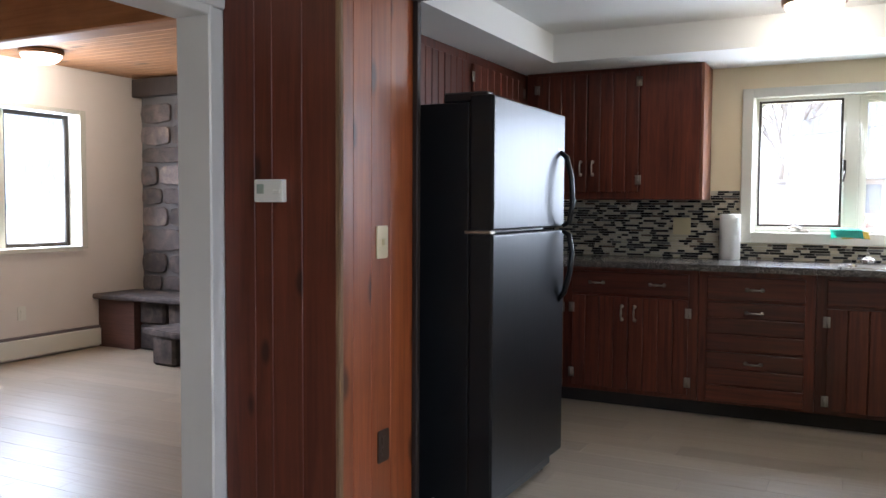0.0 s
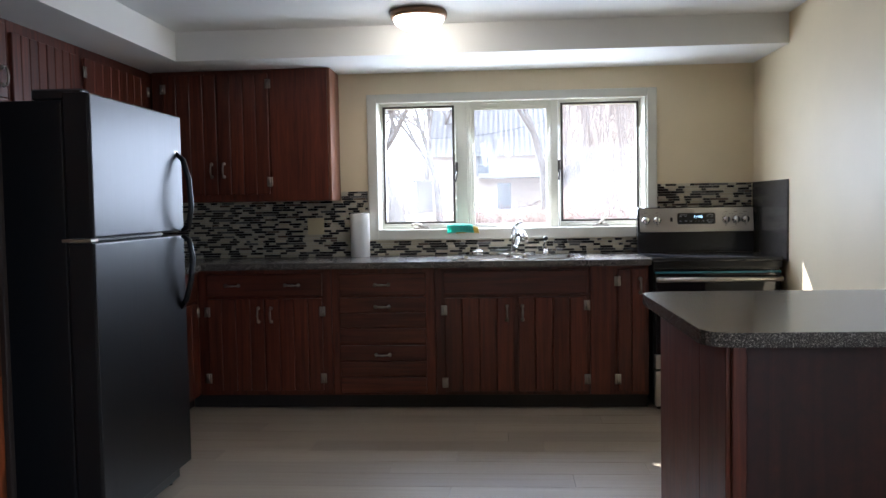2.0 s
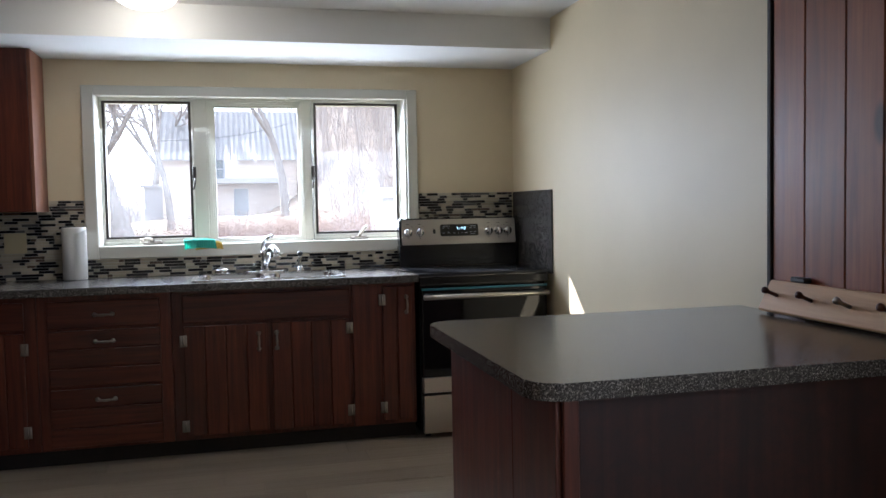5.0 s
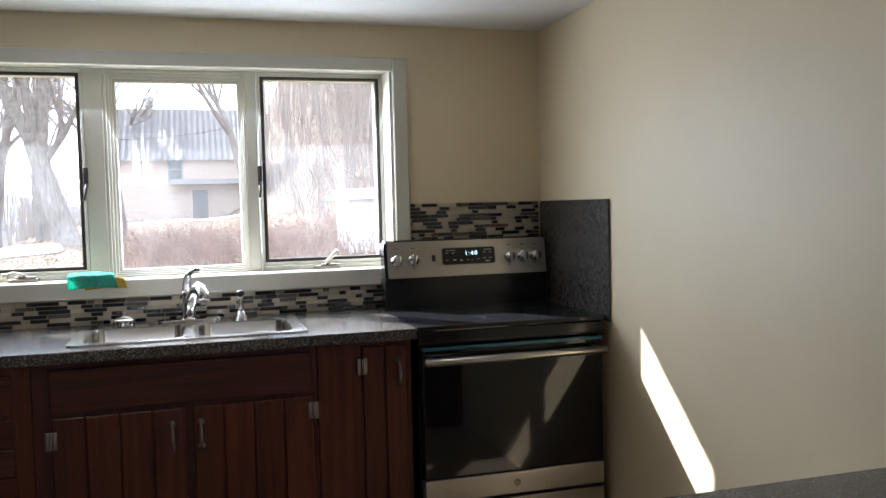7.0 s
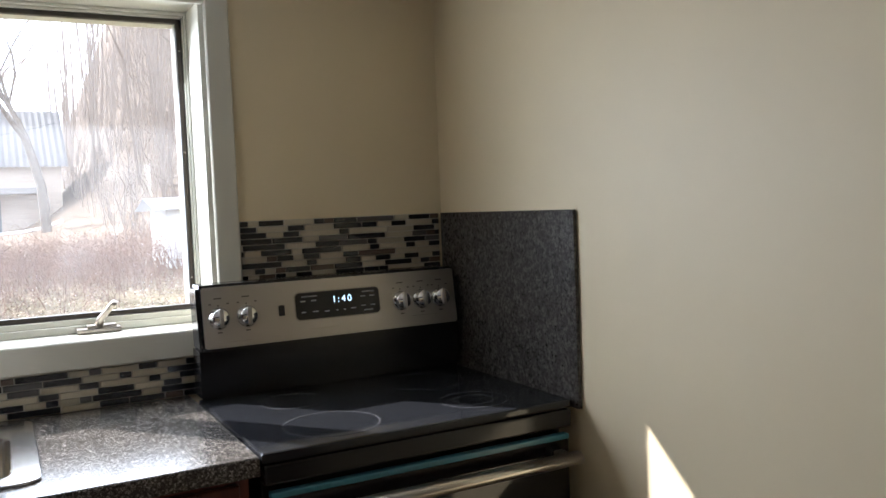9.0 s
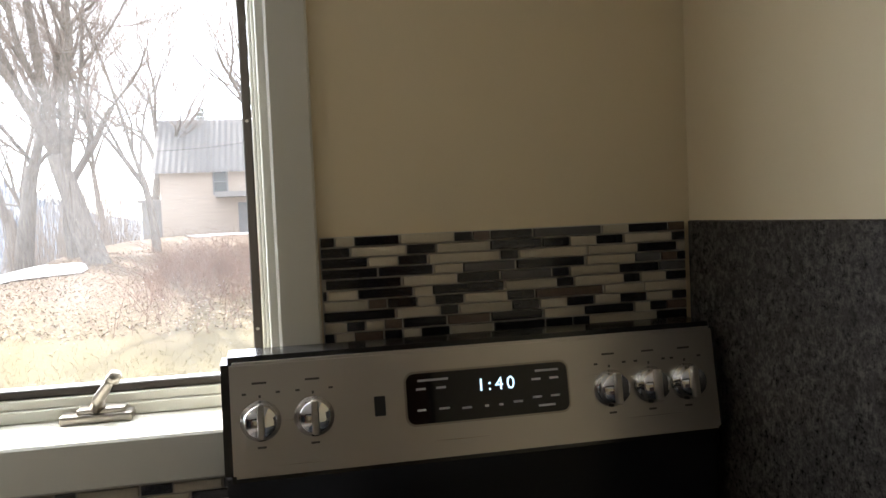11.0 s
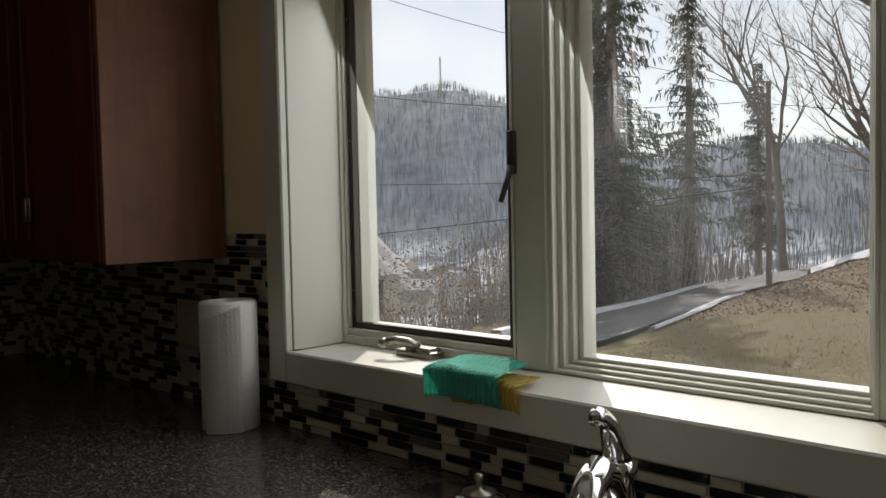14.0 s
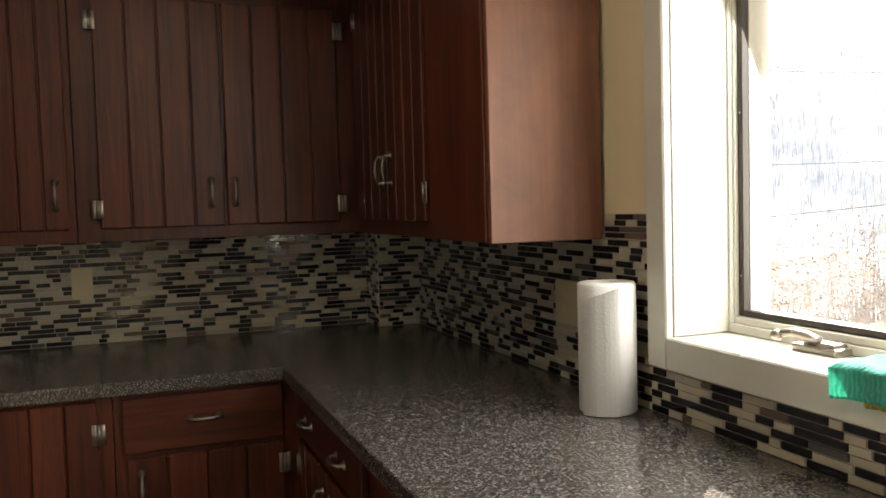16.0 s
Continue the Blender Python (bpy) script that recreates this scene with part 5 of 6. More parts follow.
bark = mat("grey_bark", (0.16, 0.14, 0.12), 0.9)
base(bark, ramp(bark, noise_tex(bark, coords(bark, (1, 1, 0.3)), 14, 6, 0.7), [(0.3, (0.11, 0.095, 0.082)), (0.7, (0.30, 0.265, 0.23))]))
bump(bark, noise_tex(bark, coords(bark, (1, 1, 0.2)), 22, 4), 0.8, 0.03)
twig_mat = mat("brown_twigs", (0.28, 0.235, 0.20), 0.9)
needle = mat("spruce_needles", (0.045, 0.065, 0.040), 0.8)
base(needle, ramp(needle, noise_tex(needle, coords(needle, (1, 1, 1)), 3.0, 4), [(0.3, (0.055, 0.072, 0.048)), (0.7, (0.16, 0.18, 0.12))]))
dead_leaf = mat("dry_leaves", (0.22, 0.15, 0.09), 0.9)


def bare_tree(x, y, height, lean, girth, seed, label, depth=5, fork=0.35):
    """A leafless tree: trunk, limbs, and twigs that split again and again."""
    rng = random.Random(seed)
    z0 = ground_z(x, y) - 0.1
    t = thing("bare_tree", (x, y, z0 + 0.1), label, "tree", "bare trees outside")
    trunk, limbs, twigs = bmesh.new(), bmesh.new(), bmesh.new()

    def grow(p, d, length, r, level):
        n = 5 if level < 2 else (4 if level < 4 else 3)
        pts, rad = [p], [max(r, 0.008)]
        q, dd = p.copy(), d.copy()
        for k in range(n):
            dd = (dd + Vector((rng.uniform(-1, 1), rng.uniform(-1, 1), rng.uniform(-0.3, 0.7))) * (0.13 if level < 2 else 0.26)).normalized()
            q = q + dd * length / n
            pts.append(q.copy())
            rad.append(max(r * (1 - 0.38 * (k + 1) / n), 0.006))
        bm = trunk if level == 0 else (limbs if level < 3 else twigs)
        tube(pts, rad, 9 if level == 0 else (6 if level < 3 else 3), bm, False)
        if level >= depth:
            return
        kids = 4 if level == 0 else rng.choice((3, 3, 4) if level < 4 else (3, 4))
        for k in range(kids):
            i = n if k == 0 else rng.randint(n - 1 if level == 0 else 1, n)
            sp = 0.25 if k == 0 else (rng.uniform(0.3, 0.6) if level == 0 else rng.uniform(0.5, 1.05))
            side = Vector((rng.uniform(-1, 1), rng.uniform(-1, 1), rng.uniform(-0.25, 0.35)))
            nd = (dd + side.normalized() * sp).normalized()
            step = height * rng.uniform(0.22, 0.3) if level == 0 else length * rng.uniform(0.58, 0.8)
            grow(pts[i].copy(), nd, step, rad[i] * rng.uniform(0.55, 0.8), level + 1)

    grow(Vector((x, y, z0)), Vector((lean[0], lean[1], 1)).normalized(), height * fork, girth, 0)
    part("trunk", trunk, bark, t, "", True)
    part("limbs", limbs, bark, t, "", True)
    part("twigs", twigs, twig_mat, t)
    return t


def spruce(x, y, height, spread, seed, label, bottom=0.12):
    rng = random.Random(seed)
    z0 = ground_z(x, y) - 0.1
    t = thing("spruce_tree", (x, y, z0 + 0.1), label, "tree", "spruces across the lane")
    part("trunk", tube([(x, y, z0), (x + 0.05, y, z0 + height * 0.5), (x, y, z0 + height)], (0.02 * height, 0.012 * height, 0.01), 8), bark, t, "", True)
    vs, fs = [], []
    sticks = bmesh.new()
    h = bottom * height
    while h < height * 0.985:
        f = 1 - h / height
        reach = spread * (f ** 0.65) * rng.uniform(0.6, 1.1)
        for k in range(rng.randint(4, 6)):
            a = rng.uniform(0, 6.2832)
            L = max(0.25, reach * rng.uniform(0.35, 1.1) * (1 + 0.55 * noise.noise((math.cos(a) * 1.3, h * 0.45, math.sin(a) * 1.3 + seed))))
            o = Vector((math.cos(a), math.sin(a), 0))
            s = Vector((-o.y, o.x, 0))
            start = Vector((x, y, z0 + h))
            droop = rng.uniform(-0.25, 0.7)
            if h < 0.5 * height:
                tube([start, start + o * L * 0.6 - Vector((0, 0, droop * L * 0.3)), start + o * L - Vector((0, 0, droop * L * 0.5))], (0.03, 0.02, 0.006), 3, sticks, False)
            n = max(6, int(L / 0.048))
            for j in range(n):
                u = (j + 0.6) / n
                if rng.random() < 0.30:
                    continue
                c = start + o * L * u + Vector((0, 0, -droop * L * u * u * 0.5))
                for side in (-1, 1):
                    w = 0.25 * (1 - 0.6 * u) * rng.uniform(0.4, 1.4)
                    tip = c + (s * side * 0.8 + o * 0.55).normalized() * w + Vector((0, 0, rng.uniform(-0.34, 0.14)))
                    th = (o * rng.uniform(0.008, 0.02) + Vector((0, 0, rng.uniform(0.005, 0.014))))
                    i0 = len(vs)
                    vs += [c - th, c + th, c.lerp(tip, 0.65) + th * 0.9, tip, c.lerp(tip, 0.6) - th * 1.2]
                    fs.append((i0, i0 + 4, i0 + 3, i0 + 2, i0 + 1))
        h += rng.uniform(0.10, 0.34) * (0.6 + 0.5 * f)
    me = bpy.data.meshes.new("crown")
    me.from_pydata(vs, [], fs)
    me.materials.append(needle)
    c = new("crown", me)
    c.parent = t
    c.matrix_parent_inverse = t.matrix_world.inverted()
    part("branches", sticks, bark, t)
    return t


bare_tree(-3.2, 30.7, 16, (-0.26, 0.0), 0.40, 21, "big leaning bare maple on the bank", 6, 0.22)
bare_tree(-4.6, 34.5, 15, (-0.16, 0.05), 0.27, 26, "bare maple beside the big leaning one", 5, 0.2)
bare_tree(-1.9, 33.5, 14, (-0.05, 0.05), 0.16, 27, "young bare maple on the bank", 5, 0.2)
bare_tree(-6.6, 36.0, 16, (-0.10, 0.1), 0.34, 22, "tall bare maple behind the snow patch", 6, 0.24)
bare_tree(-8.2, 41.0, 15, (-0.12, 0.1), 0.34, 23, "bare grey tree by the lane", 5, 0.22)
bare_tree(-4.4, 53.0, 16, (0.02, 0.0), 0.28, 24, "tall bare tree beside the barn", 6, 0.3)
bare_tree(2.7, 40.0, 14, (0.03, 0.0), 0.22, 25, "slim bare tree before the barn", 5)
for k, (tx, ty) in enumerate(((-9.0, 46.0), (-7.0, 55.0), (-12.5, 40.0), (8.5, 40.0), (12.0, 30.0), (15.0, 36.0), (10.5, 25.0), (19.0, 33.0), (7.6, 31.0))):
    bare_tree(tx, ty, 12 + k % 3 * 2, (0.03 * (k % 3 - 1), 0.0), 0.2, 30 + k, "bare deciduous tree on the slope", 5)
spruce(-12.2, 26.2, 14.5, 3.4, 41, "tall dark spruce across the lane")
spruce(-12.6, 24.8, 9.0, 2.0, 42, "broad dark spruce across the lane", 0.05)
spruce(-12.0, 30.6, 11, 2.2, 43, "slender spruce across the lane", 0.2)
spruce(-17.2, 48.4, 12.5, 2.8, 44, "slender spruce beside the lane", 0.2)
spruce(-14.8, 29.5, 15, 2.8, 45, "tall spruce behind the others")
spruce(-3.0, 78.0, 11, 2.2, 46, "far spruce behind the barn")


def brush(name, label, n, where, hmin, hmax, r, material, seed, droop=0.5):
    """Many thin dry stems."""
    rng = random.Random(seed)
    bm = bmesh.new()
    for k in range(n):
        x, y = where(rng)
        z = ground_z(x, y)
        h = rng.uniform(hmin, hmax)
        a = rng.uniform(0, 6.2832)
        o = Vector((math.cos(a), math.sin(a), 0)) * h * rng.uniform(0.05, droop)
        tube([(x, y, z - 0.05), (x + o.x * 0.4, y + o.y * 0.4, z + h * 0.65), (x + o.x, y + o.y, z + h * rng.uniform(0.75, 1.0))], (r, r * 0.7, r * 0.25), 3, bm, False)
    return tagged(link(name, bm, material), label, "brush", kind="stuff")


grass_blade = mat("olive_winter_grass", (0.20, 0.165, 0.068), 0.9)
brush("lawn_grass", "short yellow green winter grass by the house", 14000, lambda g: (g.uniform(-5.5, 7), abs(g.gauss(0, 5)) + 9.5), 0.02, 0.06, 0.004, grass_blade, 57, 2.2)
red_twig = mat("red_brown_stems", (0.17, 0.085, 0.062), 0.9)
base(red_twig, ramp(red_twig, noise_tex(red_twig, coords(red_twig, (1, 1, 1)), 2.0, 4), [(0.3, (0.12, 0.065, 0.048)), (0.7, (0.30, 0.185, 0.135))]))
brush("brambles", "tangle of leafless red brown brambles on the bank", 3800, lambda g: (g.uniform(-1.2, 9.5), g.gauss(26.0, 2.8)), 0.25, 1.25, 0.007, red_twig, 51, 1.6)
brush("undergrowth", "dry weeds along the lane", 1300, lambda g: (g.uniform(-15, -11.3), g.uniform(16, 40)), 0.4, 1.5, 0.012, twig_mat, 52)
brush("saplings", "thin bare saplings on the wooded slope", 1700, lambda g: (g.uniform(7, 40), g.uniform(24, 70)), 2.5, 9.0, 0.03, twig_mat, 53, 0.25)
brush("far_trunks", "bare trunks of the wooded hillside", 420, lambda g: (g.uniform(5, 60), g.uniform(34, 110)), 6, 15, 0.10, twig_mat, 54, 0.16)
brush("hillside_brush", "leafless undergrowth covering the wooded slope", 6500, lambda g: (g.uniform(4.5, 46), g.uniform(30, 85)), 0.8, 2.8, 0.022, twig_mat, 56, 0.8)
brush("valley_trees", "bare trees in the valley below the lane", 260, lambda g: (g.uniform(-90, -22), g.uniform(45, 110)), 3, 8, 0.05, twig_mat, 55, 0.3)



# bare trees coloured with the mountain's painted haze
ridge_twig = mat("haze_tinted_trees", (0.135, 0.15, 0.18), 0.95)


def on_ridge(g):
    a, d = radians(g.uniform(-68, -12)), g.uniform(430, 800)
    return d * math.sin(a), d * math.cos(a)


brush("hillside_trees", "bare trees covering the mountain beyond the valley, coloured blue grey for haze", 9000, on_ridge, 5, 9, 0.24, ridge_twig, 58, 0.12)
brush("copse", "leafless saplings and brush behind the snow patch", 650, lambda g: (g.uniform(-9.5, -4.8), g.uniform(36, 56)), 1.0, 4.5, 0.016, twig_mat, 59, 0.35)


def leaves(name, label, n, where, size, material, seed):
    """Small dry leaves, each a bent blade."""
    rng = random.Random(seed)
    vs, fs = [], []
    for k in range(n):
        c = Vector(where(rng))
        a, b = rng.uniform(0, 6.2832), rng.uniform(-0.8, 0.8)
        u = Vector((math.cos(a), math.sin(a), b)).normalized() * size * rng.uniform(0.5, 1.2)
        w = Vector((-math.sin(a), math.cos(a), rng.uniform(-0.8, 0.8))).normalized() * size * 0.45
        i = len(vs)
        vs += [c - u, c - w + Vector((0, 0, size * 0.2)), c + u, c + w + Vector((0, 0, size * 0.2))]
        fs += [(i, i + 1, i + 2), (i, i + 2, i + 3)]
    me = bpy.data.meshes.new(name)
    me.from_pydata(vs, [], fs)
    me.materials.append(material)
    return tagged(new(name, me), label, "leaves", kind="stuff")


def on_ground(x, y, lift):
    return (x, y, ground_z(x, y) + lift)


pale_leaf = mat("pale_fallen_leaves", (0.40, 0.31, 0.22), 0.9)
brown_leaf = mat("brown_fallen_leaves", (0.20, 0.14, 0.09), 0.9)
leaves("fallen_leaves", "pale dead leaves strewn over the bank", 9000, lambda g: on_ground(g.uniform(-7, 9), g.uniform(19, 34), 0.03), 0.05, pale_leaf, 61)
leaves("fallen_leaves", "brown dead leaves strewn over the bank", 9000, lambda g: on_ground(g.uniform(-7, 9), g.uniform(19, 34), 0.03), 0.05, brown_leaf, 62)
leaves("dry_foliage", "dry leaves still hanging on the lane's undergrowth", 4500, lambda g: on_ground(g.uniform(-15.5, -11.4), g.uniform(17.5, 30), g.betavariate(1.3, 2.6) * 3.2), 0.07, dead_leaf, 63)
leaves("dry_foliage", "pale leaves still hanging on the lane's undergrowth", 1600, lambda g: on_ground(g.uniform(-15.5, -11.4), g.uniform(17.5, 30), g.betavariate(1.3, 2.6) * 3.2), 0.06, pale_leaf, 64)
green_leaf = mat("leathery_dark_leaves", (0.050, 0.052, 0.034), 0.6, 0.0, 0.25)
base(green_leaf, ramp(green_leaf, noise_tex(green_leaf, coords(green_leaf, (1, 1, 1), False), 1.3, 3), [(0.3, (0.022, 0.027, 0.018)), (0.7, (0.065, 0.06, 0.038))]))


def in_thicket(g):
    """A place in the rounded crowns of the shrubs across the lane."""
    cx, cy, r, top = g.choice(((-11.9, 22.9, 1.1, 3.4), (-12.2, 25.2, 1.2, 4.4), (-12.5, 27.6, 1.2, 3.8), (-12.9, 30.2, 1.2, 3.2), (-11.8, 24.0, 0.9, 2.6)))
    a, q = g.uniform(0, 6.2832), math.sqrt(g.random())
    x, y = cx + r * q * math.cos(a), cy + r * q * math.sin(a)
    return on_ground(x, y, top * math.sqrt(max(0.02, 1 - q * q * 0.85)) * g.uniform(0.08, 1.0))


leaves("shrub_foliage", "dark leathery leaves of dense shrubs across the lane", 22000, in_thicket, 0.09, green_leaf, 66)
brush("thicket", "grey leafless thicket across the lane", 750, lambda g: (g.uniform(-15.5, -11.4), g.uniform(21, 34)), 1.5, 4.2, 0.016, twig_mat, 65, 0.35)


def house(x, y, z, w, d, h, roof_h, wall_m, roof_m, label, turn=0.0, windows=(), name="house", ridges=24, doors=(), deep=3.0):
    """A house with a gabled roof whose ridge runs along its width; windows as (x, z, w, h) on the front, which faces -y."""
    t = thing(name, (x, y, z), label, "house")
    M = Matrix.Translation((x, y, z)) @ Matrix.Rotation(radians(turn), 4, "Z")
    bm = box(-w / 2, w / 2, 0, d, -deep, h)
    for s in (-1, 1):
        a = [bm.verts.new((s * w / 2, yy, zz)) for yy, zz in ((0, h), (d, h), (d / 2, h + roof_h - 0.05))]
        bm.faces.new(a if s > 0 else a[::-1])
    part("wall", turned(bm, M), wall_m, t)
    bm = bmesh.new()
    ov = 0.35
    for side in (0, 1):
        y0, y1 = (-ov, d / 2) if side == 0 else (d + ov, d / 2)
        z0, z1 = h - ov * roof_h / (d / 2), h + roof_h
        n = ridges * 2
        lo, hi = [], []
        for k in range(n + 1):
            xx = -w / 2 - ov + (w + 2 * ov) * k / n
            up = 0.05 if k % 2 else 0.0
            lo.append(bm.verts.new((xx, y0, z0 + up)))
            hi.append(bm.verts.new((xx, y1, z1 + up)))
        for k in range(n):
            bm.faces.new((lo[k], lo[k + 1], hi[k + 1], hi[k]))
    bmesh.ops.solidify(bm, geom=bm.faces[:], thickness=0.04)
    part("roof", turned(bm, M), roof_m, t, "ribbed metal roof")
    for wx, wz, ww, wh in windows:
        bm = bmesh.new()
        for q in ((wx - ww / 2 - 0.09, wx - ww / 2, wz - 0.09, wz + wh + 0.09), (wx + ww / 2, wx + ww / 2 + 0.09, wz - 0.09, wz + wh + 0.09),
                  (wx - ww / 2, wx + ww / 2, wz - 0.09, wz), (wx - ww / 2, wx + ww / 2, wz + wh, wz + wh + 0.09), (wx - ww / 2, wx + ww / 2, wz + wh / 2 - 0.03, wz + wh / 2 + 0.03)):
            box(q[0], q[1], -0.07, 0.0, q[2], q[3], bm=bm)
        win_o = part("window", turned(bm, M), trim_far, t)
        part("pane", turned(box(wx - ww / 2, wx + ww / 2, -0.025, -0.005, wz, wz + wh), M), pane_far, win_o)
    for wx, wz, ww, wh in doors:
        part("door", turned(box(wx - ww / 2, wx + ww / 2, -0.06, 0.0, wz, wz + wh, 0.02), M), trim_far, t, "pale painted door")
    return t


trim_far = paint("dark_far_trim", (0.20, 0.21, 0.22), 0.6)
siding = mat("weathered_board_siding", (0.58, 0.50, 0.42), 0.85)
base(siding, mixc(siding, 0.4, (0.58, 0.50, 0.42), ramp(siding, noise_tex(siding, coords(siding, (0.3, 0.3, 6.0), False), 2.0, 5, 0.7), [(0.3, (0.55, 0.52, 0.5)), (0.7, (1, 1, 1))]), "MULTIPLY"))
roof_metal = mat("weathered_roof_metal", (0.30, 0.29, 0.285), 0.5, 0.3)
pale_metal = mat("pale_roof_metal", (0.50, 0.51, 0.53), 0.7, 0.1)
white_boards = paint("white_far_boards", (0.72, 0.71, 0.68), 0.7)
blue_paint = paint("blue_far_boards", (0.05, 0.16, 0.42), 0.6)
barn = house(0.25, 50.0, 0.75, 7.5, 8, 3.65, 3.0, siding, roof_metal, "weathered tan barn house with ribbed metal roof", 0, [(-0.7, 2.3, 0.6, 1.25)], "barn_house", 26, [(0.55, 0.05, 0.8, 1.75)])
for k in range(19):
    part("siding_board", turned(box(-3.75, 3.75, -0.022, 0.0, 0.005 + 0.192 * k, 0.186 + 0.192 * k), Matrix.Translation((0.25, 50.0, 0.75))), siding, barn)
bm = box(-0.95, 2.9, -1.1, -0.024, 2.08, 2.36)
part("porch_roof", turned(bm, Matrix.Translation((0.25, 50.0, 0.75))), roof_metal, barn, "dark shed roof over the door")
bm = box(-4.8, -3.76, 0.6, 3.5, -2, 1.95)
box(-5.0, -3.76, 0.4, 3.7, 1.95, 2.1, bm=bm)
part("lean_to", turned(bm, Matrix.Translation((0.25, 50.0, 0.75))), roof_metal, barn, "dark open lean-to")
house(-21.8, 21.5, -3.4, 8, 7, 2.75, 1.5, white_boards, pale_metal, "pale house with a silver metal roof below the lane", 72, [(2.9, 1.25, 0.6, 1.1), (0.6, 1.25, 0.6, 1.1)], ridges=16, deep=14.0)
house(-27.0, 84.0, -9.0, 6, 6, 3.0, 1.6, blue_paint, roof_metal, "small blue house far down the lane", 10, [(1.0, 1.2, 0.8, 1.0)])
shed = house(6.0, 25.0, -0.2, 2.6, 2.4, 1.85, 0.25, white_boards, pale_metal, "small white board shed on the lawn", 0, [], "garden_shed", 1)
rng = random.Random(77)
for k in range(40):
    ha, hd = radians(rng.uniform(-54, -34)), rng.uniform(230, 430)
    hx, hy = hd * math.sin(ha), hd * math.cos(ha)
    house(hx, hy, ground_z(hx, hy), rng.uniform(8, 14), 9, 4.5, 3.0, rng.choice((white_boards, siding, siding)), rng.choice((pale_metal, roof_metal, snow)),
          "small far house in the snowy valley", rng.uniform(-40, 40), [(-2, 1.5, 1.2, 1.4), (2, 1.5, 1.2, 1.4)], ridges=6)

pole_wood = wood("grey_pole_wood", (0.10, 0.08, 0.065), (0.2, 0.165, 0.135), "z", 0.9)
px, py = -7.9, 27.2
up = thing("utility_pole", (px, py, ground_z(px, py)), "weathered wooden utility pole beside the lane", "utility pole")
pz = ground_z(px, py)
part("pole", tube([(px, py, pz - 0.3), (px, py, pz + 5.6)], (0.085, 0.065), 10), pole_wood, up)
part("lamp_arm", tube([(px, py, pz + 3.05), (px - 0.5, py - 0.2, pz + 3.18), (px - 0.8, py - 0.3, pz + 3.14)], 0.03, 6), nickel, up)
part("lamp_head", box(px - 1.1, px - 0.75, py - 0.38, py - 0.22, pz + 3.06, pz + 3.16, 0.03), nickel, up)


def wire_line(points, sag, label, r=0.012):
    a, b = Vector(points[0]), Vector(points[1])
    pts = [a.lerp(b, k / 16) - Vector((0, 0, sag * 4 * (k / 16) * (1 - k / 16))) for k in range(17)]
    return tagged(link("overhead_wire", tube(pts, r, 4), plastic_black), label, "wire", "overhead wires")


wire_line([(px, py, pz + 5.4), (-22.8, 18.9, 10.5)], 0.5, "black overhead wire high over the lane")
wire_line([(px, py, pz + 5.1), (-22.8, 18.9, 6.3)], 0.7, "slack black overhead wire across the lane")
wire_line([(px, py, pz + 3.1), (-22.8, 18.9, 2.5)], 0.15, "black overhead wire across the lane")
wire_line([(px, py, pz + 2.8), (-22.8, 18.9, 0.3)], 0.1, "thick black overhead wire across the lane", 0.018)
wire_line([(px, py, pz + 5.0), (3.9, 50, 6.4)], 0.9, "black overhead wire to the barn")
mast_at = (-480.0, 506.0)
mast = thing("radio_mast", (mast_at[0], mast_at[1], ground_z(*mast_at)), "slender lattice radio mast on the mountain ridge", "mast")
mz = ground_z(*mast_at)
for k in range(3):
    a = 2.0944 * k
    part("leg", tube([(mast_at[0] + 1.4 * math.cos(a), mast_at[1] + 1.4 * math.sin(a), mz - 2), (mast_at[0] + 0.5 * math.cos(a), mast_at[1] + 0.5 * math.sin(a), mz + 30)], (0.3, 0.2), 4), nickel, mast)
for k in range(8):
    part("crossbar", box(mast_at[0] - 1.1, mast_at[0] + 1.1, mast_at[1] - 0.15, mast_at[1] + 0.15, mz + 3 + 3.4 * k, mz + 3.35 + 3.4 * k), nickel, mast)

# ---- tiles and planks ----
def unit_box(name, material, bev):
    bm = box(-0.5, 0.5, -0.5, 0.5, -0.5, 0.5)
    top = [v for v in bm.verts if v.co.y < 0]
    for v in top:
        v.co.x *= 1 - bev
        v.co.z *= 1 - bev * 2
    me = bpy.data.meshes.new(name)
    bm.to_mesh(me)
    bm.free()
    me.materials.append(material)
    return me


tile_units = [unit_box("tile", m, 0.04) for m in tile_mats]
LENGTHS = (0.030, 0.048, 0.048, 0.073, 0.090, 0.090, 0.122)


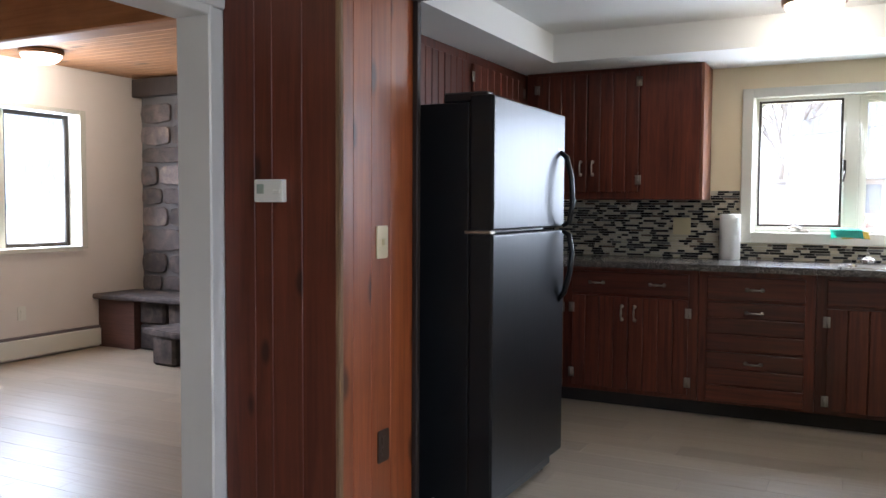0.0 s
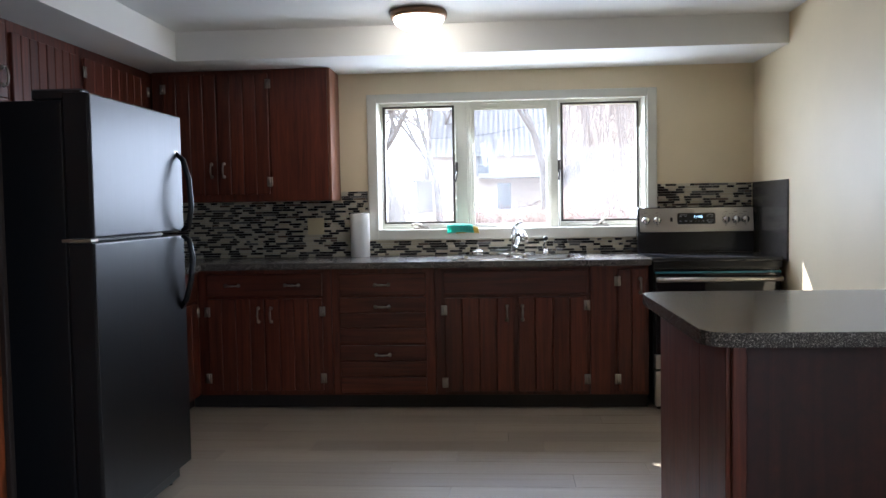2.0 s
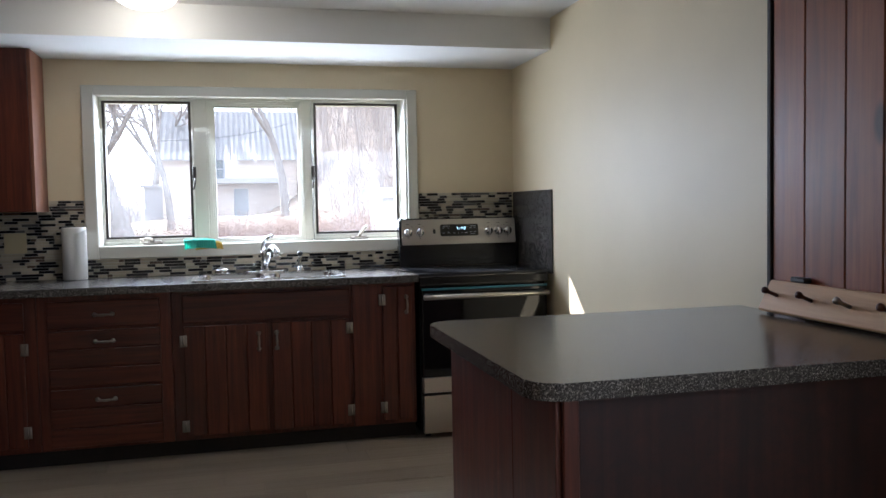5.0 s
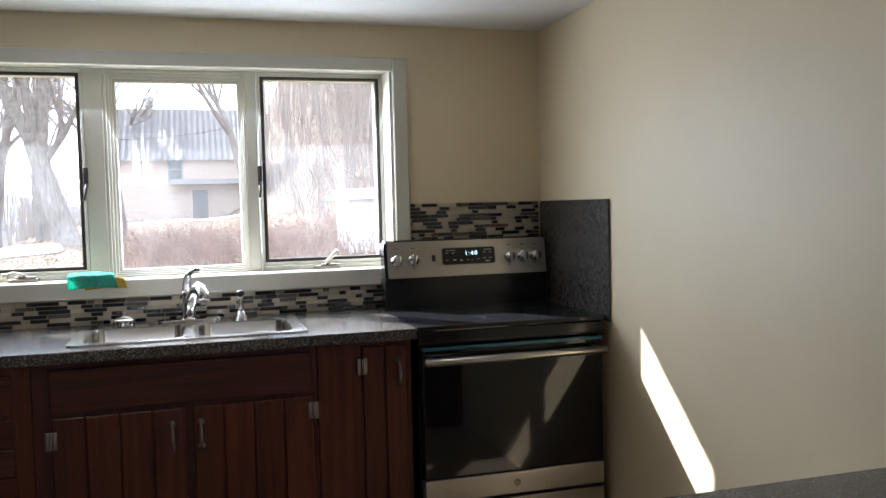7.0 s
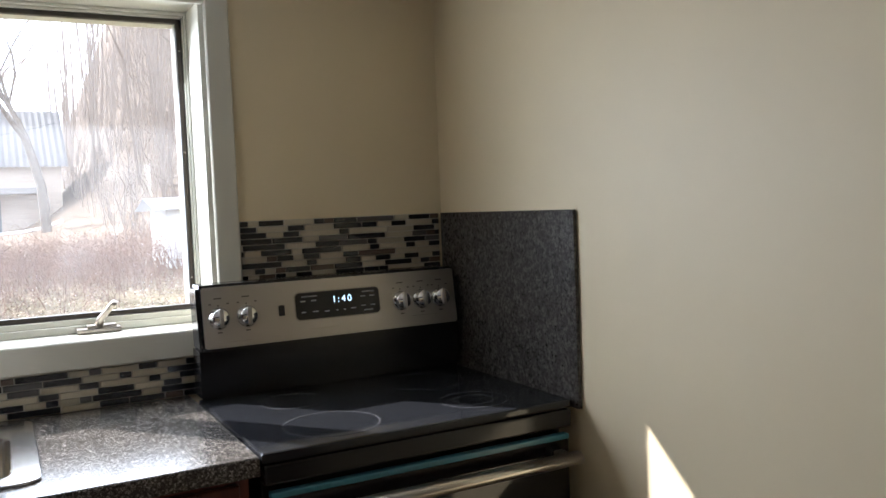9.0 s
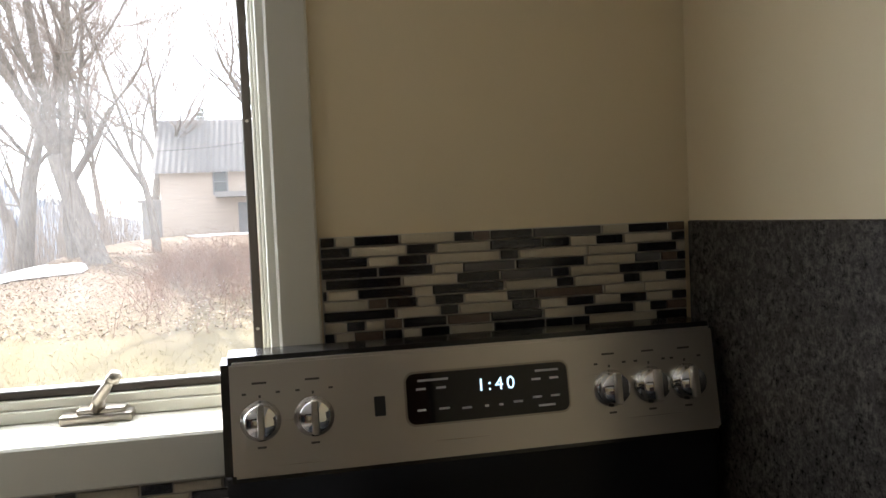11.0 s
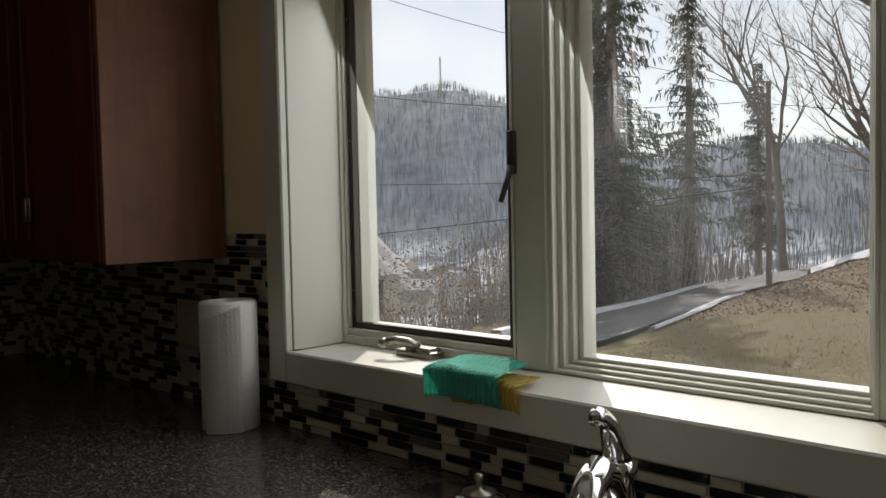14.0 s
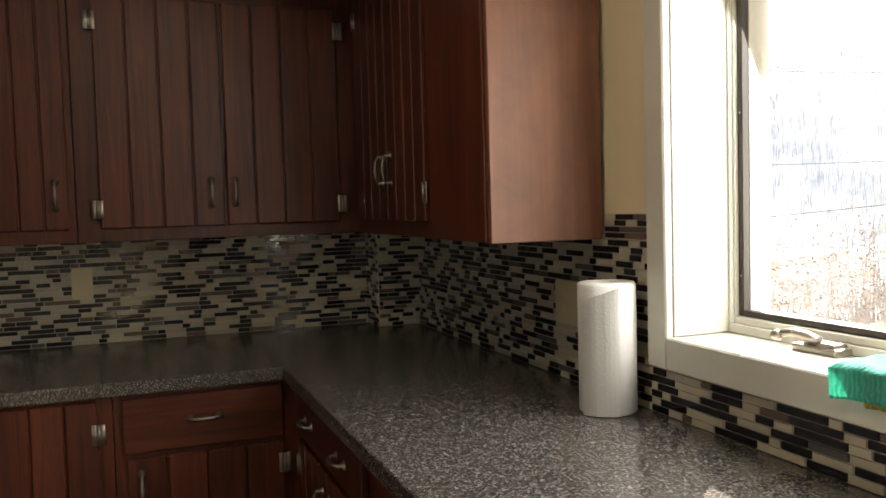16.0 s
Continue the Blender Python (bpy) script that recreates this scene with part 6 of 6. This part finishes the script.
def mosaic(name, label, axis, at, a0, a1, z0, z1, seed, limit, skip=None):
    """Rows of narrow tiles on a bed of grout. axis 'x': facing -y at y = at; axis 'y': facing +x at x = at."""
    rng = random.Random(seed)
    if axis == "x":
        bed = setting(name, box(a0, a1, at - 0.004, at - 0.0005, z0, z1), grout, label, "splashback")
    else:
        bed = setting(name, box(at + 0.0005, at + 0.004, a0, a1, z0, z1), grout, label, "splashback")
    tiles = []
    rows = max(1, round((z1 - z0) / 0.0166))
    rh = (z1 - z0) / rows
    for r in range(rows):
        a = a0 - rng.uniform(0, 0.06)
        last = None
        while a < a1:
            w = rng.choice(LENGTHS)
            lo, hi = max(a, a0), min(a + w, a1)
            kind = rng.choices((0, 1, 2, 3), (40, 46, 7, 7))[0]
            if kind == last:
                kind = 1 - kind if kind < 2 and rng.random() < 0.75 else rng.choice((0, 1))
            last = kind
            if hi - lo > 0.006:
                tiles.append(((lo + hi) / 2, z0 + (r + 0.5) * rh, hi - lo - 0.002, rh - 0.0022, kind))
            a += w
    rest = {}
    for k, (c, z, w, h, kind) in enumerate(tiles):
        m = Matrix.Translation((c, at - 0.0055, z)) if axis == "x" else Matrix.Translation((at + 0.0055, c, z)) @ Matrix.Rotation(math.pi / 2, 4, "Z")
        m = m @ Matrix.Diagonal((w, 0.006, h, 1))
        if k < limit:
            ob = new("tile", tile_units[kind])
            ob.parent = bed
            ob.matrix_basis = m
        else:
            rest.setdefault(kind, []).append(m)
    for kind, ms in rest.items():
        src = tile_units[kind]
        vs, fs = [], []
        for m in ms:
            o = len(vs)
            vs += [m @ v.co for v in src.vertices]
            fs += [[o + i for i in p.vertices] for p in src.polygons]
        me = bpy.data.meshes.new("mosaic_tiles")
        me.from_pydata(vs, [], fs)
        me.materials.append(tile_mats[kind])
        ob = new("mosaic_tiles", me)
        ob.parent = bed
        tagged(ob, kind="stuff")
    return bed


mosaic("splashback_1", "mosaic strip tiles behind the range", "x", 6.0, 1.614, 2.237, 1.10, 1.385, 11, 300)
mosaic("splashback_2", "mosaic strip tiles below the window", "x", 6.0, -0.36, 1.612, 0.924, 1.026, 12, 300)
mosaic("splashback_3", "mosaic strip tiles below the upper cabinet", "x", 6.0, -1.955, -0.361, 0.924, 1.31, 13, 300)
mosaic("splashback_4", "mosaic strip tiles beside the window", "x", 6.0, -0.546, -0.361, 1.312, 1.372, 14, 300)
mosaic("splashback_5", "mosaic strip tiles on the side wall", "y", -2.12, 4.06, 5.815, 0.924, 1.31, 15, 300)
col = setting("corner_chase", box(-2.118, -1.962, 5.822, 5.998, 0.924, 1.31), grout, "tiled boxed column in the worktop's corner", "column")
mosaic("splashback_6", "mosaic strip tiles on the corner column", "y", -1.963, 5.822, 5.994, 0.924, 1.31, 16, 300)
mosaic("splashback_7", "mosaic strip tiles on the corner column", "x", 5.823, -2.116, -1.957, 0.924, 1.31, 17, 300)

# floor planks
plank_units = []
for k in range(3):
    bm = box(-0.5, 0.5, -0.5, 0.5, -0.5, 0.5)
    me = bpy.data.meshes.new("plank")
    bm.to_mesh(me)
    bm.free()
    me.materials.append(floor_mat)
    plank_units.append(me)
rng = random.Random(8)
PW, PL = 0.18, 1.22
pieces, far_vs, far_fs = 0, [], []
for j in range(49):
    y0 = -2.7 + j * PW
    x = -5.85 - rng.uniform(0, PL)
    while x < 2.5:
        a, b = max(x, -5.85), min(x + PL, 2.5)
        if b - a > 0.05:
            m = Matrix.Translation(((a + b) / 2, y0 + PW / 2, -0.006)) @ Matrix.Diagonal((b - a - 0.0016, PW - 0.0016, 0.012, 1))
            if y0 > 1.2 or a > -1.9:
                ob = new("plank", plank_units[0])
                ob.parent = floor
                ob.matrix_basis = m
            else:
                o = len(far_vs)
                far_vs += [m @ v.co for v in plank_units[0].vertices]
                far_fs += [[o + i for i in p.vertices] for p in plank_units[0].polygons]
        x += PL
me = bpy.data.meshes.new("floor_planks")
me.from_pydata(far_vs, [], far_fs)
me.materials.append(floor_mat)
ob = new("floor_planks", me)
ob.parent = floor
tagged(ob, kind="stuff")
